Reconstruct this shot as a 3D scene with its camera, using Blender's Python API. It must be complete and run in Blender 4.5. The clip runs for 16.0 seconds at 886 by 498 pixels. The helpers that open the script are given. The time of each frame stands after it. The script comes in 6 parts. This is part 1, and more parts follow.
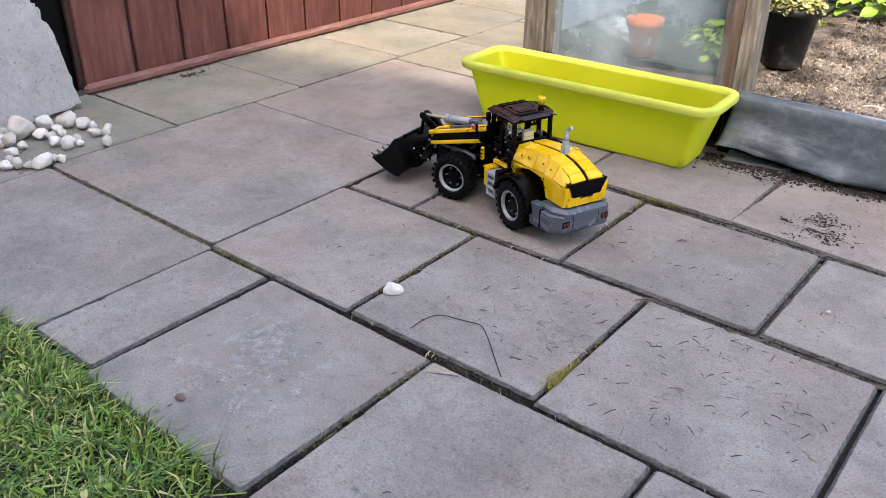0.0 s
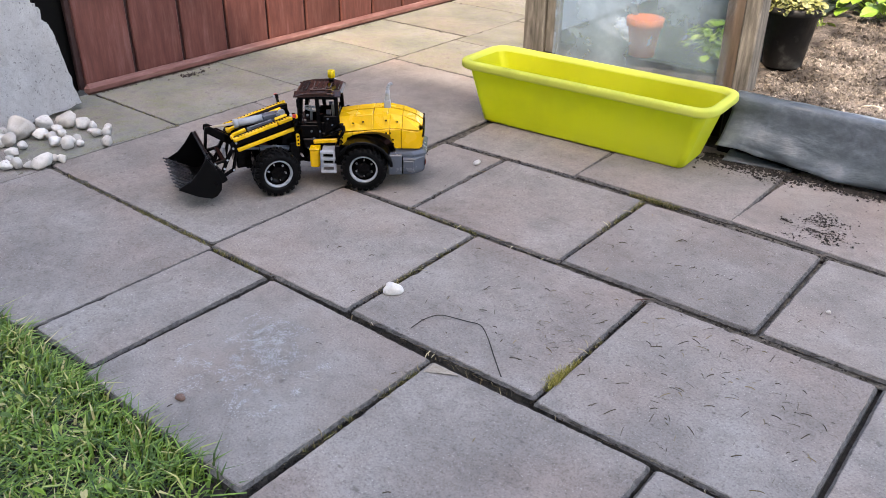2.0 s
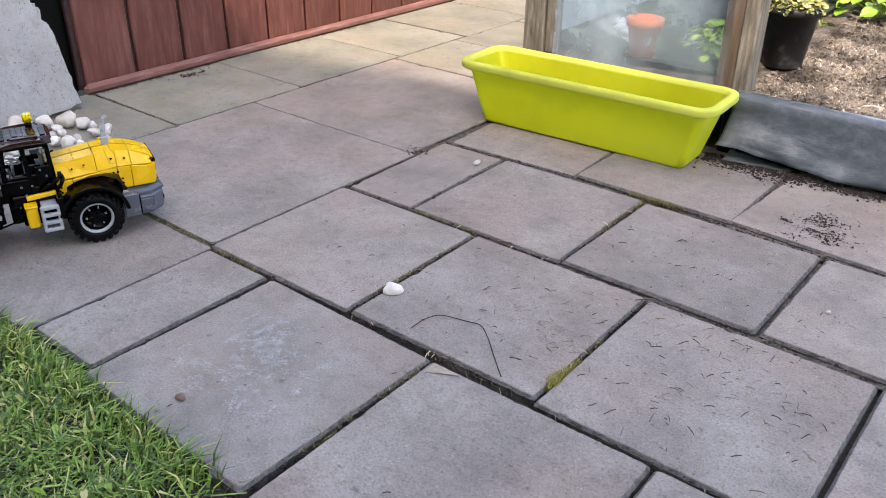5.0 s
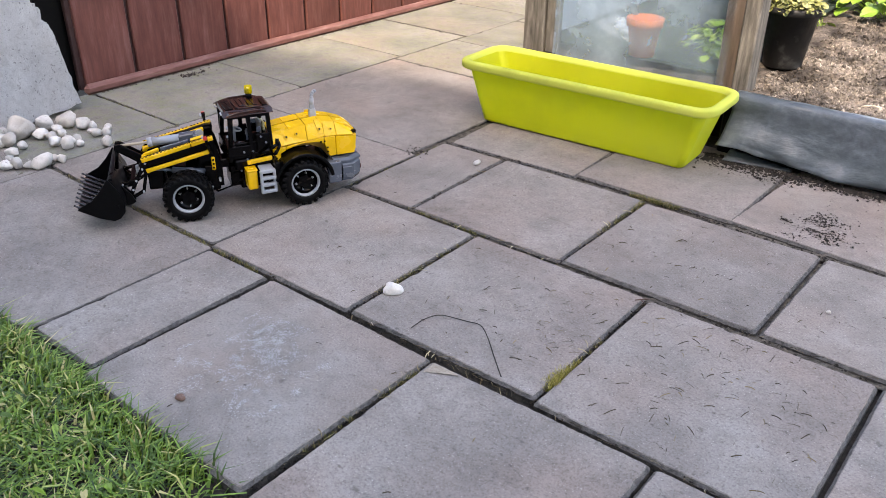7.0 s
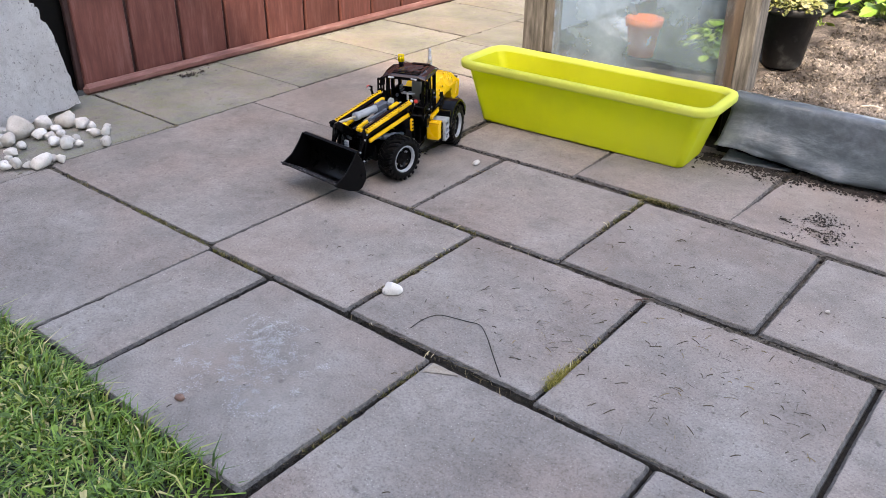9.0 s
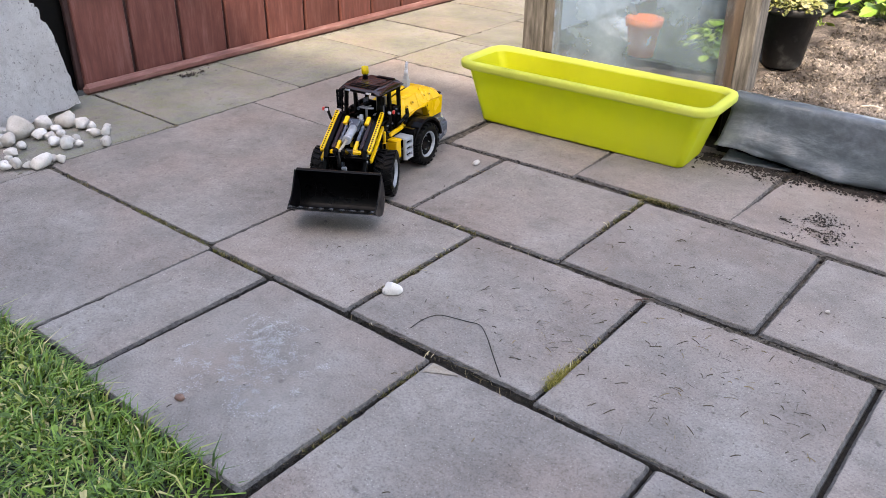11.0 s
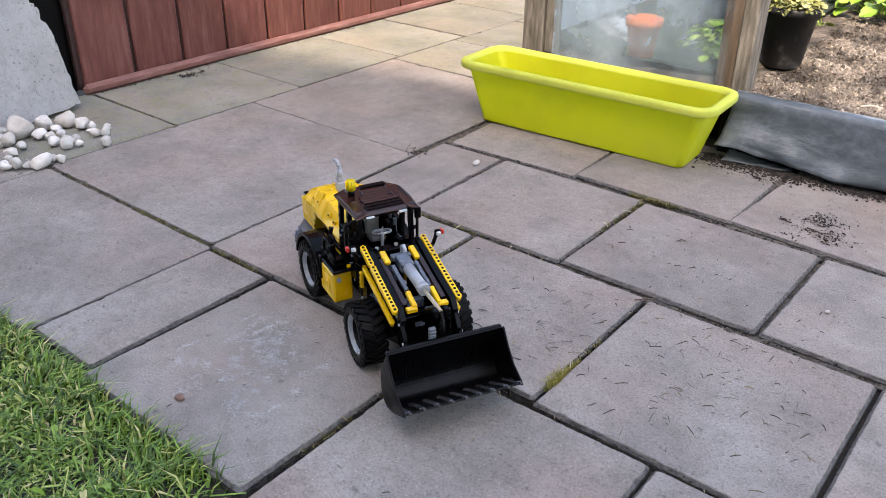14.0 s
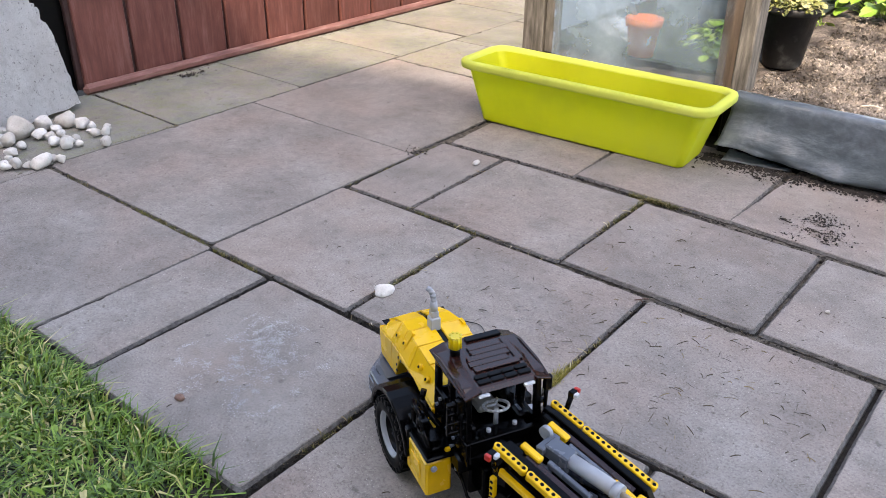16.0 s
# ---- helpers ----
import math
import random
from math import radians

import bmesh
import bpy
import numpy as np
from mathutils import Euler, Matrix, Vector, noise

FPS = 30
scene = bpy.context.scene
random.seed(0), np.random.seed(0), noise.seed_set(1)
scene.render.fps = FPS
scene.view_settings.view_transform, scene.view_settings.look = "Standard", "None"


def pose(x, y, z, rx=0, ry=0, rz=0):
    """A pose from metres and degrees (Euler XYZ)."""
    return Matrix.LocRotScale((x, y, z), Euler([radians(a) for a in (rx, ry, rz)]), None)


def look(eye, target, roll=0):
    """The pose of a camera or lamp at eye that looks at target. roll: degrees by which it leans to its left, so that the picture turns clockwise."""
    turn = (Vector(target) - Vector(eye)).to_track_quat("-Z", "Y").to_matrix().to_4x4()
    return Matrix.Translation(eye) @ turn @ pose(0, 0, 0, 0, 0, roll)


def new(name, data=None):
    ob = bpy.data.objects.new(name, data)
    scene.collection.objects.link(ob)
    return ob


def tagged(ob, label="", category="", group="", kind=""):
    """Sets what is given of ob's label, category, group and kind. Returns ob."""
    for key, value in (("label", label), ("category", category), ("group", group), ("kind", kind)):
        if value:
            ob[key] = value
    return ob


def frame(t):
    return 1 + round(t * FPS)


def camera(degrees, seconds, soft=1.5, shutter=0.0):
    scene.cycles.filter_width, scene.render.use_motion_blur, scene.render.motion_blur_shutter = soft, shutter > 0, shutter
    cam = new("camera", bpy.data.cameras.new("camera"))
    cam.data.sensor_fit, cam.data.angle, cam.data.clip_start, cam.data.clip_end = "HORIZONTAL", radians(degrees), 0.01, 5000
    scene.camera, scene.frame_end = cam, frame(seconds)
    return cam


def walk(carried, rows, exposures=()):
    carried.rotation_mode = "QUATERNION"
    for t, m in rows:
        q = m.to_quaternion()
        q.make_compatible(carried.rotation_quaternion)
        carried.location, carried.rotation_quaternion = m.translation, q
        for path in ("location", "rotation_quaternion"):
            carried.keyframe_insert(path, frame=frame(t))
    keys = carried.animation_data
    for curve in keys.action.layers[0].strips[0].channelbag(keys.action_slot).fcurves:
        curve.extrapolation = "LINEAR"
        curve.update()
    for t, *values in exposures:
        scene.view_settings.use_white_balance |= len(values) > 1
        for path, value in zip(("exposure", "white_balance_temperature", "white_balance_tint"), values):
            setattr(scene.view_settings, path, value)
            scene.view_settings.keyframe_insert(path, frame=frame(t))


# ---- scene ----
cam = camera(56.0, 16.0, soft=0.6)
EYE = (1.3439, -0.8931, 0.8282)
AIM = (0.4108, 0.2757, 0.0198)
AIM_LATE = (0.4119, 0.2766, 0.0198)
walk(cam, [
    (0.0, look(EYE, AIM, 0.64)),
    (8.4, look(EYE, AIM, 0.64)),
    (9.0, look(EYE, AIM_LATE, 0.64)),
    (16.0, look(EYE, AIM_LATE, 0.64)),
], exposures=[(0.0, 2.65, 7950, 15.5), (16.0, 2.65, 7950, 15.5)])

# ---- light: an added unseen wall puts the yard in open shade, far end sunlit ----
SUN_TO = Vector((0.40, -0.72, 0.98)).normalized()
world = bpy.data.worlds.new("sky")
scene.world = world
world.use_nodes = True
wn = world.node_tree
sky = wn.nodes.new("ShaderNodeTexSky")
sky.sky_type = "NISHITA"
sky.sun_disc = False
sky.sun_elevation = math.asin(SUN_TO.z)
sky.sun_rotation = math.atan2(SUN_TO.x, SUN_TO.y)
sky.air_density, sky.dust_density = 1.0, 2.0
wn.nodes["Background"].inputs["Strength"].default_value = 0.15
wn.links.new(sky.outputs[0], wn.nodes["Background"].inputs["Color"])
sun_data = bpy.data.lights.new("sun", "SUN")
sun_data.energy, sun_data.angle, sun_data.color = 1.2, radians(1.8), (1.0, 0.93, 0.82)
sun = new("sun", sun_data)
sun.matrix_world = look(SUN_TO * 20, (0, 0, 0))


# ---- materials ----
def nodes_of(name):
    m = bpy.data.materials.new(name)
    m.use_nodes = True
    return m, m.node_tree.nodes, m.node_tree.links, m.node_tree.nodes["Principled BSDF"]


def ramp(n, l, source, stops):
    r = n.new("ShaderNodeValToRGB")
    while len(r.color_ramp.elements) < len(stops):
        r.color_ramp.elements.new(0.5)
    for e, (at, c) in zip(r.color_ramp.elements, stops):
        e.position, e.color = at, (*c, 1) if len(c) == 3 else c
    l.new(source, r.inputs[0])
    return r.outputs[0]


def noise_tex(n, l, scale, detail=4, rough=0.55, coord="Object", offset=None):
    tc = n.new("ShaderNodeTexCoord")
    t = n.new("ShaderNodeTexNoise")
    t.inputs["Scale"].default_value, t.inputs["Detail"].default_value, t.inputs["Roughness"].default_value = scale, detail, rough
    if offset is not None:
        add = n.new("ShaderNodeVectorMath")
        add.operation = "ADD"
        l.new(tc.outputs[coord], add.inputs[0])
        l.new(offset, add.inputs[1])
        l.new(add.outputs[0], t.inputs["Vector"])
    else:
        l.new(tc.outputs[coord], t.inputs["Vector"])
    return t.outputs[0]


def mix(n, l, kind, a, b, f):
    m = n.new("ShaderNodeMixRGB")
    m.blend_type = kind
    for i, v in ((0, f), (1, a), (2, b)):
        if isinstance(v, (int, float)):
            m.inputs[i].default_value = v
        elif isinstance(v, tuple):
            m.inputs[i].default_value = (*v, 1)
        else:
            l.new(v, m.inputs[i])
    return m.outputs[0]


def bump(n, l, b, height, strength, distance):
    u = n.new("ShaderNodeBump")
    u.inputs["Strength"].default_value, u.inputs["Distance"].default_value = strength, distance
    l.new(height, u.inputs["Height"])
    l.new(u.outputs[0], b.inputs["Normal"])


def plastic(name, colour, rough=0.3, dust=0.12, scale=60, shine=0.5):
    """Moulded plastic with faint dust and scuffs."""
    m, n, l, b = nodes_of(name)
    big = noise_tex(n, l, scale * 0.4)
    fine = noise_tex(n, l, scale * 9, 2)
    b.inputs["Specular IOR Level"].default_value = shine
    lo = tuple(c * 0.86 for c in colour)
    hi = tuple(min(1, c * (1 - dust) + 0.32 * dust) for c in colour)
    c = ramp(n, l, big, [(0.32, lo), (0.55, colour), (0.75, hi)])
    l.new(c, b.inputs["Base Color"])
    l.new(ramp(n, l, big, [(0.3, (rough * 0.75,) * 3), (0.75, (min(1, rough * 1.6),) * 3)]), b.inputs["Roughness"])
    bump(n, l, b, fine, 0.06, 0.0004)
    return m


def concrete(name, dark, base, pale, moss=0.0, warm=(0.30, 0.225, 0.185), brush=0.35, pits=False, speckle=1.0):
    """Cast paving concrete: fine aggregate, broad stains, a ruddy cast in places, moss where it is damp."""
    m, n, l, b = nodes_of(name)
    info = n.new("ShaderNodeObjectInfo")
    mul = n.new("ShaderNodeVectorMath")
    mul.operation = "SCALE"
    mul.inputs[0].default_value = (13.0, 7.0, 5.0)
    l.new(info.outputs["Random"], mul.inputs["Scale"])
    off = mul.outputs[0]
    broad = noise_tex(n, l, 5.5, 5, 0.6, offset=off)
    mid = noise_tex(n, l, 34, 5, 0.65, offset=off)
    grain = noise_tex(n, l, 250, 5, 0.8, offset=off)
    speck = noise_tex(n, l, 430, 2, 0.5, offset=off)
    c = ramp(n, l, broad, [(0.30, dark), (0.52, base), (0.74, pale)])
    tint = ramp(n, l, noise_tex(n, l, 3.1, 3, 0.5, offset=off), [(0.45, (0, 0, 0)), (0.72, (1, 1, 1))])
    tint2 = mix(n, l, "MULTIPLY", tint, (0.45, 0.45, 0.45), 1.0)
    c = mix(n, l, "MIX", c, warm, tint2)
    if moss:
        g = ramp(n, l, mid, [(0.42, (0, 0, 0)), (0.68, (moss, moss, moss))])
        c = mix(n, l, "MIX", c, (0.15, 0.165, 0.075), g)
    c = mix(n, l, "MULTIPLY", c, ramp(n, l, mid, [(0.30, (0.70, 0.69, 0.68)), (0.52, (1, 1, 1)), (0.7, (1.08, 1.08, 1.08))]), 0.9 if moss else 0.55)
    c = mix(n, l, "MULTIPLY", c, ramp(n, l, grain, [(0.34, (0.48, 0.47, 0.46)), (0.47, (0.93, 0.93, 0.93)), (0.66, (1.18, 1.18, 1.18))]), 0.9 * speckle)
    dents = noise_tex(n, l, 62, 3, 0.6, offset=off)
    dent = ramp(n, l, dents, [(0.28, (0.50, 0.48, 0.47)), (0.36, (1, 1, 1))])
    c = mix(n, l, "MULTIPLY", c, dent, 0.75)
    c = mix(n, l, "ADD", c, ramp(n, l, speck, [(0.665, (0, 0, 0)), (0.74, (0.26, 0.255, 0.245))]), 0.9 * speckle)
    if pits:
        hole = noise_tex(n, l, 110, 4, 0.7, offset=off)
        c = mix(n, l, "MULTIPLY", c, ramp(n, l, hole, [(0.33, (0.25, 0.25, 0.26)), (0.39, (1, 1, 1))]), 0.9)
    val = n.new("ShaderNodeHueSaturation")
    l.new(c, val.inputs["Color"])
    mr = n.new("ShaderNodeMapRange")
    mr.inputs["To Min"].default_value, mr.inputs["To Max"].default_value = 0.90, 1.10
    l.new(info.outputs["Random"], mr.inputs["Value"])
    l.new(mr.outputs[0], val.inputs["Value"])
    l.new(val.outputs[0], b.inputs["Base Color"])
    b.inputs["Roughness"].default_value = 0.88
    h = mix(n, l, "ADD", mix(n, l, "ADD", grain, mid, 0.7), dent, 0.6)
    bump(n, l, b, h, brush * 1.5, 0.0022)
    return m


def earth(name, dark, pale, scale=40, rough=0.95, relief=0.6):
    m, n, l, b = nodes_of(name)
    a = noise_tex(n, l, scale, 8, 0.7)
    f = noise_tex(n, l, scale * 9, 4, 0.7)
    c = ramp(n, l, a, [(0.33, dark), (0.62, pale)])
    c = mix(n, l, "MULTIPLY", c, ramp(n, l, f, [(0.3, (0.45, 0.43, 0.42)), (0.6, (1, 1, 1))]), 0.8)
    l.new(c, b.inputs["Base Color"])
    b.inputs["Roughness"].default_value = rough
    bump(n, l, b, mix(n, l, "ADD", a, f, 0.6), relief, 0.006)
    return m


def mulch(name, dark, pale):
    """Dry broken mulch: damp dark patches and bleached ones, one shade per crumb."""
    m, n, l, b = nodes_of(name)
    g = n.new("ShaderNodeNewGeometry")
    patch = noise_tex(n, l, 5.5, 6, 0.7)
    fleck = noise_tex(n, l, 160, 3, 0.7)
    c = ramp(n, l, patch, [(0.38, dark), (0.50, tuple((p + q) * 0.45 for p, q in zip(dark, pale))), (0.60, pale)])
    c = mix(n, l, "MULTIPLY", c, ramp(n, l, g.outputs["Random Per Island"], [(0.0, (0.30, 0.28, 0.27)), (0.5, (0.9, 0.88, 0.86)), (1.0, (1.5, 1.45, 1.4))]), 1.0)
    c = mix(n, l, "MULTIPLY", c, ramp(n, l, fleck, [(0.38, (0.35, 0.33, 0.32)), (0.55, (1, 1, 1))]), 0.8)
    l.new(c, b.inputs["Base Color"])
    b.inputs["Roughness"].default_value = 0.95
    bump(n, l, b, fleck, 0.7, 0.004)
    return m


def leafy(name, stops, rough=0.55, glow=0.25):
    """Blades and leaves: one shade per leaf."""
    m, n, l, b = nodes_of(name)
    g = n.new("ShaderNodeNewGeometry")
    l.new(ramp(n, l, g.outputs["Random Per Island"], stops), b.inputs["Base Color"])
    b.inputs["Roughness"].default_value = rough
    b.inputs["Transmission Weight"].default_value = 0.0
    b.inputs["Subsurface Weight"].default_value = glow
    b.inputs["Subsurface Radius"].default_value = (0.002, 0.003, 0.001)
    return m


def painted_wood(name, dark, base, pale, stretch=(6, 6, 0.7), scale=9, rough=0.5):
    m, n, l, b = nodes_of(name)
    tc = n.new("ShaderNodeTexCoord")
    mp = n.new("ShaderNodeMapping")
    mp.inputs["Scale"].default_value = stretch
    l.new(tc.outputs["Object"], mp.inputs["Vector"])
    t = n.new("ShaderNodeTexNoise")
    t.inputs["Scale"].default_value, t.inputs["Detail"].default_value, t.inputs["Roughness"].default_value = scale, 7, 0.65
    l.new(mp.outputs[0], t.inputs["Vector"])
    info = n.new("ShaderNodeObjectInfo")
    blot = noise_tex(n, l, 7, 6, 0.6)
    c = ramp(n, l, t.outputs[0], [(0.3, dark), (0.52, base), (0.78, pale)])
    c = mix(n, l, "MULTIPLY", c, ramp(n, l, blot, [(0.3, (0.62, 0.6, 0.6)), (0.65, (1, 1, 1))]), 0.7)
    val = n.new("ShaderNodeHueSaturation")
    mr = n.new("ShaderNodeMapRange")
    mr.inputs["To Min"].default_value, mr.inputs["To Max"].default_value = 0.88, 1.12
    l.new(info.outputs["Random"], mr.inputs["Value"])
    l.new(mr.outputs[0], val.inputs["Value"])
    l.new(c, val.inputs["Color"])
    l.new(val.outputs[0], b.inputs["Base Color"])
    b.inputs["Roughness"].default_value = rough
    b.inputs["Specular IOR Level"].default_value = 0.3
    bump(n, l, b, t.outputs[0], 0.25, 0.002)
    return m


SLAB = concrete("slab_concrete", (0.171, 0.153, 0.138), (0.234, 0.210, 0.191), (0.286, 0.263, 0.244), warm=(0.275, 0.196, 0.160))
SLAB_OLD = concrete("old_slab_concrete", (0.150, 0.150, 0.134), (0.222, 0.218, 0.200), (0.290, 0.284, 0.270), moss=0.65)
BLOCK = concrete("broken_concrete", (0.52, 0.515, 0.52), (0.64, 0.635, 0.64), (0.72, 0.715, 0.71), warm=(0.62, 0.605, 0.595), brush=2.4, pits=True, speckle=0.45)
DIRT = earth("joint_soil", (0.010, 0.008, 0.007), (0.045, 0.037, 0.029), scale=90)
GARDEN_SOIL = mulch("dry_garden_soil", (0.022, 0.017, 0.014), (0.20, 0.175, 0.155))
CLOD = mulch("dry_mulch", (0.028, 0.022, 0.018), (0.33, 0.30, 0.27))
TURF = earth("turf_soil", (0.012, 0.014, 0.006), (0.035, 0.042, 0.016))
GRASS = leafy("grass_blades", [(0.0, (0.020, 0.050, 0.007)), (0.35, (0.080, 0.165, 0.017)), (0.75, (0.180, 0.300, 0.038)), (0.90, (0.31, 0.33, 0.090)), (1.0, (0.50, 0.42, 0.21))])
MOSS = leafy("moss", [(0.0, (0.045, 0.05, 0.012)), (0.6, (0.13, 0.125, 0.035)), (0.85, (0.22, 0.18, 0.075)), (1.0, (0.36, 0.29, 0.15))], 0.9)
LEAF = leafy("lettuce_leaves", [(0.0, (0.10, 0.21, 0.025)), (0.6, (0.22, 0.37, 0.05)), (1.0, (0.36, 0.48, 0.11))], 0.5)
LEAF_PALE = leafy("pale_leaves", [(0.0, (0.08, 0.095, 0.03)), (0.6, (0.19, 0.20, 0.065)), (1.0, (0.36, 0.35, 0.16))], 0.6)
CLIPPING = leafy("dry_clippings", [(0.0, (0.035, 0.026, 0.016)), (0.7, (0.075, 0.055, 0.03)), (1.0, (0.30, 0.22, 0.11))], 0.9, 0.0)
FENCE_RED = painted_wood("red_brown_boards", (0.092, 0.033, 0.028), (0.140, 0.050, 0.041), (0.205, 0.104, 0.090), rough=0.42)
RAIL_RED = painted_wood("worn_red_rail", (0.135, 0.055, 0.045), (0.215, 0.102, 0.086), (0.33, 0.22, 0.195), stretch=(6, 0.7, 6))
GROOVE = plastic("dark_groove", (0.030, 0.010, 0.009), 0.6, dust=0.01)
POST_WOOD = painted_wood("weathered_wood", (0.045, 0.042, 0.036), (0.112, 0.102, 0.090), (0.22, 0.205, 0.185), scale=14, rough=0.85)
# near-black that stands for the deep shade of gaps
GAP_BLACK = plastic("gap_black", (0.002, 0.002, 0.0022), 0.5, dust=0.006, shine=0.1)
PLANTER = plastic("lime_plastic", (0.445, 0.485, 0.016), 0.5, dust=0.05, scale=14, shine=0.3)
lime_body = PLANTER.node_tree.nodes["Principled BSDF"]
lime_body.inputs["Subsurface Weight"].default_value = 0.45
lime_body.inputs["Subsurface Radius"].default_value = (0.030, 0.034, 0.006)
lime_body.inputs["Subsurface Scale"].default_value = 1.0
POT_BLACK = plastic("black_pot_plastic", (0.016, 0.016, 0.017), 0.5, dust=0.22, shine=0.3)
TERRACOTTA = plastic("terracotta", (0.58, 0.15, 0.05), 0.8)
WHITE_BAG = plastic("white_bag", (0.36, 0.42, 0.48), 0.4)
# lining colour for panels added to make the cold frame's inside dark
DEEP_GREEN = plastic("dark_green_lining", (0.030, 0.050, 0.040), 0.8)
BLUE_GREY = plastic("blue_grey_bucket", (0.10, 0.14, 0.18), 0.5)
# darker grey for the slab chamfers
SLAB_EDGE = earth("grey_slab_edge", (0.064, 0.060, 0.057), (0.190, 0.178, 0.168), scale=95, relief=0.8)
JOINT_FILL = earth("joint_filling", (0.026, 0.022, 0.017), (0.170, 0.148, 0.120), scale=55, relief=0.9)
# darker concrete for the vertical sides of the slabs
SLAB_SIDE = earth("dark_side_concrete", (0.016, 0.014, 0.012), (0.095, 0.086, 0.077), scale=60)
LIME = earth("lime_flecks", (0.40, 0.395, 0.395), (0.54, 0.535, 0.535), scale=200)
STALK = plastic("dark_stalk", (0.020, 0.016, 0.012), 0.8, dust=0.02)
PEBBLE = concrete("white_marble", (0.43, 0.40, 0.36), (0.62, 0.595, 0.56), (0.74, 0.72, 0.69), warm=(0.50, 0.42, 0.34), brush=0.5, speckle=0.3)
RUSSET = concrete("russet_stone", (0.10, 0.05, 0.035), (0.15, 0.08, 0.06), (0.2, 0.12, 0.09))
YELLOW = plastic("yellow_bricks", (0.78, 0.45, 0.010), 0.22, dust=0.03, shine=0.4)
BLACK = plastic("black_bricks", (0.0015, 0.0015, 0.0018), 0.16, dust=0.001, shine=0.10)
RUBBER = plastic("tyre_rubber", (0.002, 0.002, 0.0024), 0.42, dust=0.005, shine=0.10)
PALE_GREY = plastic("light_grey_bricks", (0.30, 0.32, 0.35), 0.3)
SLATE = plastic("slate_grey_bricks", (0.075, 0.088, 0.112), 0.22)
BROWN = plastic("dark_brown_tiles", (0.022, 0.007, 0.005), 0.16, dust=0.01, shine=0.4)
RED = plastic("red_tip", (0.45, 0.02, 0.015), 0.3)
AMBER, an, al, ab = nodes_of("amber_clear")
ab.inputs["Base Color"].default_value = (0.95, 0.72, 0.01, 1)
ab.inputs["Transmission Weight"].default_value = 0.45
ab.inputs["Roughness"].default_value = 0.12
CLEAR, cn, cl, cb = nodes_of("clear_lamp")
cb.inputs["Base Color"].default_value = (0.75, 0.78, 0.82, 1)
cb.inputs["Transmission Weight"].default_value = 0.5
cb.inputs["Roughness"].default_value = 0.1

FILM, fn, fl, fb = nodes_of("greenhouse_film")
fb.inputs["Base Color"].default_value = (0.34, 0.45, 0.55, 1)
fb.inputs["Roughness"].default_value = 0.18
clear = fn.new("ShaderNodeBsdfTransparent")
clear.inputs[0].default_value = (0.93, 0.95, 0.97, 1)
frost = fn.new("ShaderNodeBsdfRefraction")
frost.inputs["Color"].default_value = (0.95, 0.97, 1.0, 1)
frost.inputs["Roughness"].default_value, frost.inputs["IOR"].default_value = 0.22, 1.08
see = fn.new("ShaderNodeMixShader")
see.inputs[0].default_value = 0.50
fl.new(clear.outputs[0], see.inputs[1])
fl.new(frost.outputs[0], see.inputs[2])
diff = fn.new("ShaderNodeBsdfTranslucent")
diff.inputs[0].default_value = (0.55, 0.60, 0.65, 1)
m1 = fn.new("ShaderNodeMixShader")
m2 = fn.new("ShaderNodeMixShader")
m1.inputs[0].default_value = 0.25
fl.new(fb.outputs[0], m1.inputs[1])
fl.new(diff.outputs[0], m1.inputs[2])
ftc, fsep, glare_fall = fn.new("ShaderNodeTexCoord"), fn.new("ShaderNodeSeparateXYZ"), fn.new("ShaderNodeMapRange")
fl.new(ftc.outputs["Object"], fsep.inputs[0])
fl.new(fsep.outputs["X"], glare_fall.inputs["Value"])
# Film turns milkier to the left, which paints in the glare there.
glare_fall.inputs["From Min"].default_value, glare_fall.inputs["From Max"].default_value = 0.20, 0.50
glare_fall.inputs["To Min"].default_value, glare_fall.inputs["To Max"].default_value = -0.12, 0.34
cloud = ramp(fn, fl, noise_tex(fn, fl, 3.2, 7, 0.62), [(0.34, (0.80,) * 3), (0.50, (0.60,) * 3), (0.66, (0.30,) * 3)])
fl.new(mix(fn, fl, "ADD", cloud, glare_fall.outputs[0], 1.0), m2.inputs[0])
fl.new(m1.outputs[0], m2.inputs[1])
fl.new(see.outputs[0], m2.inputs[2])
fl.new(m2.outputs[0], fn["Material Output"].inputs["Surface"])
bump(fn, fl, fb, noise_tex(fn, fl, 16, 4), 0.5, 0.01)

SHEET, sn, sl, sb = nodes_of("grey_plastic_sheet")
sl.new(ramp(sn, sl, noise_tex(sn, sl, 9, 9, 0.68), [(0.34, (0.055, 0.070, 0.078)), (0.52, (0.088, 0.107, 0.122)), (0.70, (0.165, 0.188, 0.215))]), sb.inputs["Base Color"])
sb.inputs["Roughness"].default_value = 0.34
sb.inputs["Specular IOR Level"].default_value = 0.4
stc, smp, snz = sn.new("ShaderNodeTexCoord"), sn.new("ShaderNodeMapping"), sn.new("ShaderNodeTexNoise")
smp.inputs["Scale"].default_value, smp.inputs["Rotation"].default_value = (3.0, 4, 5), (0.2, 0.35, 0)
sl.new(stc.outputs["Object"], smp.inputs["Vector"])
sl.new(smp.outputs[0], snz.inputs["Vector"])
snz.inputs["Scale"].default_value, snz.inputs["Detail"].default_value, snz.inputs["Distortion"].default_value = 2.2, 5.0, 0.35
bump(sn, sl, sb, snz.outputs[0], 0.55, 0.03)


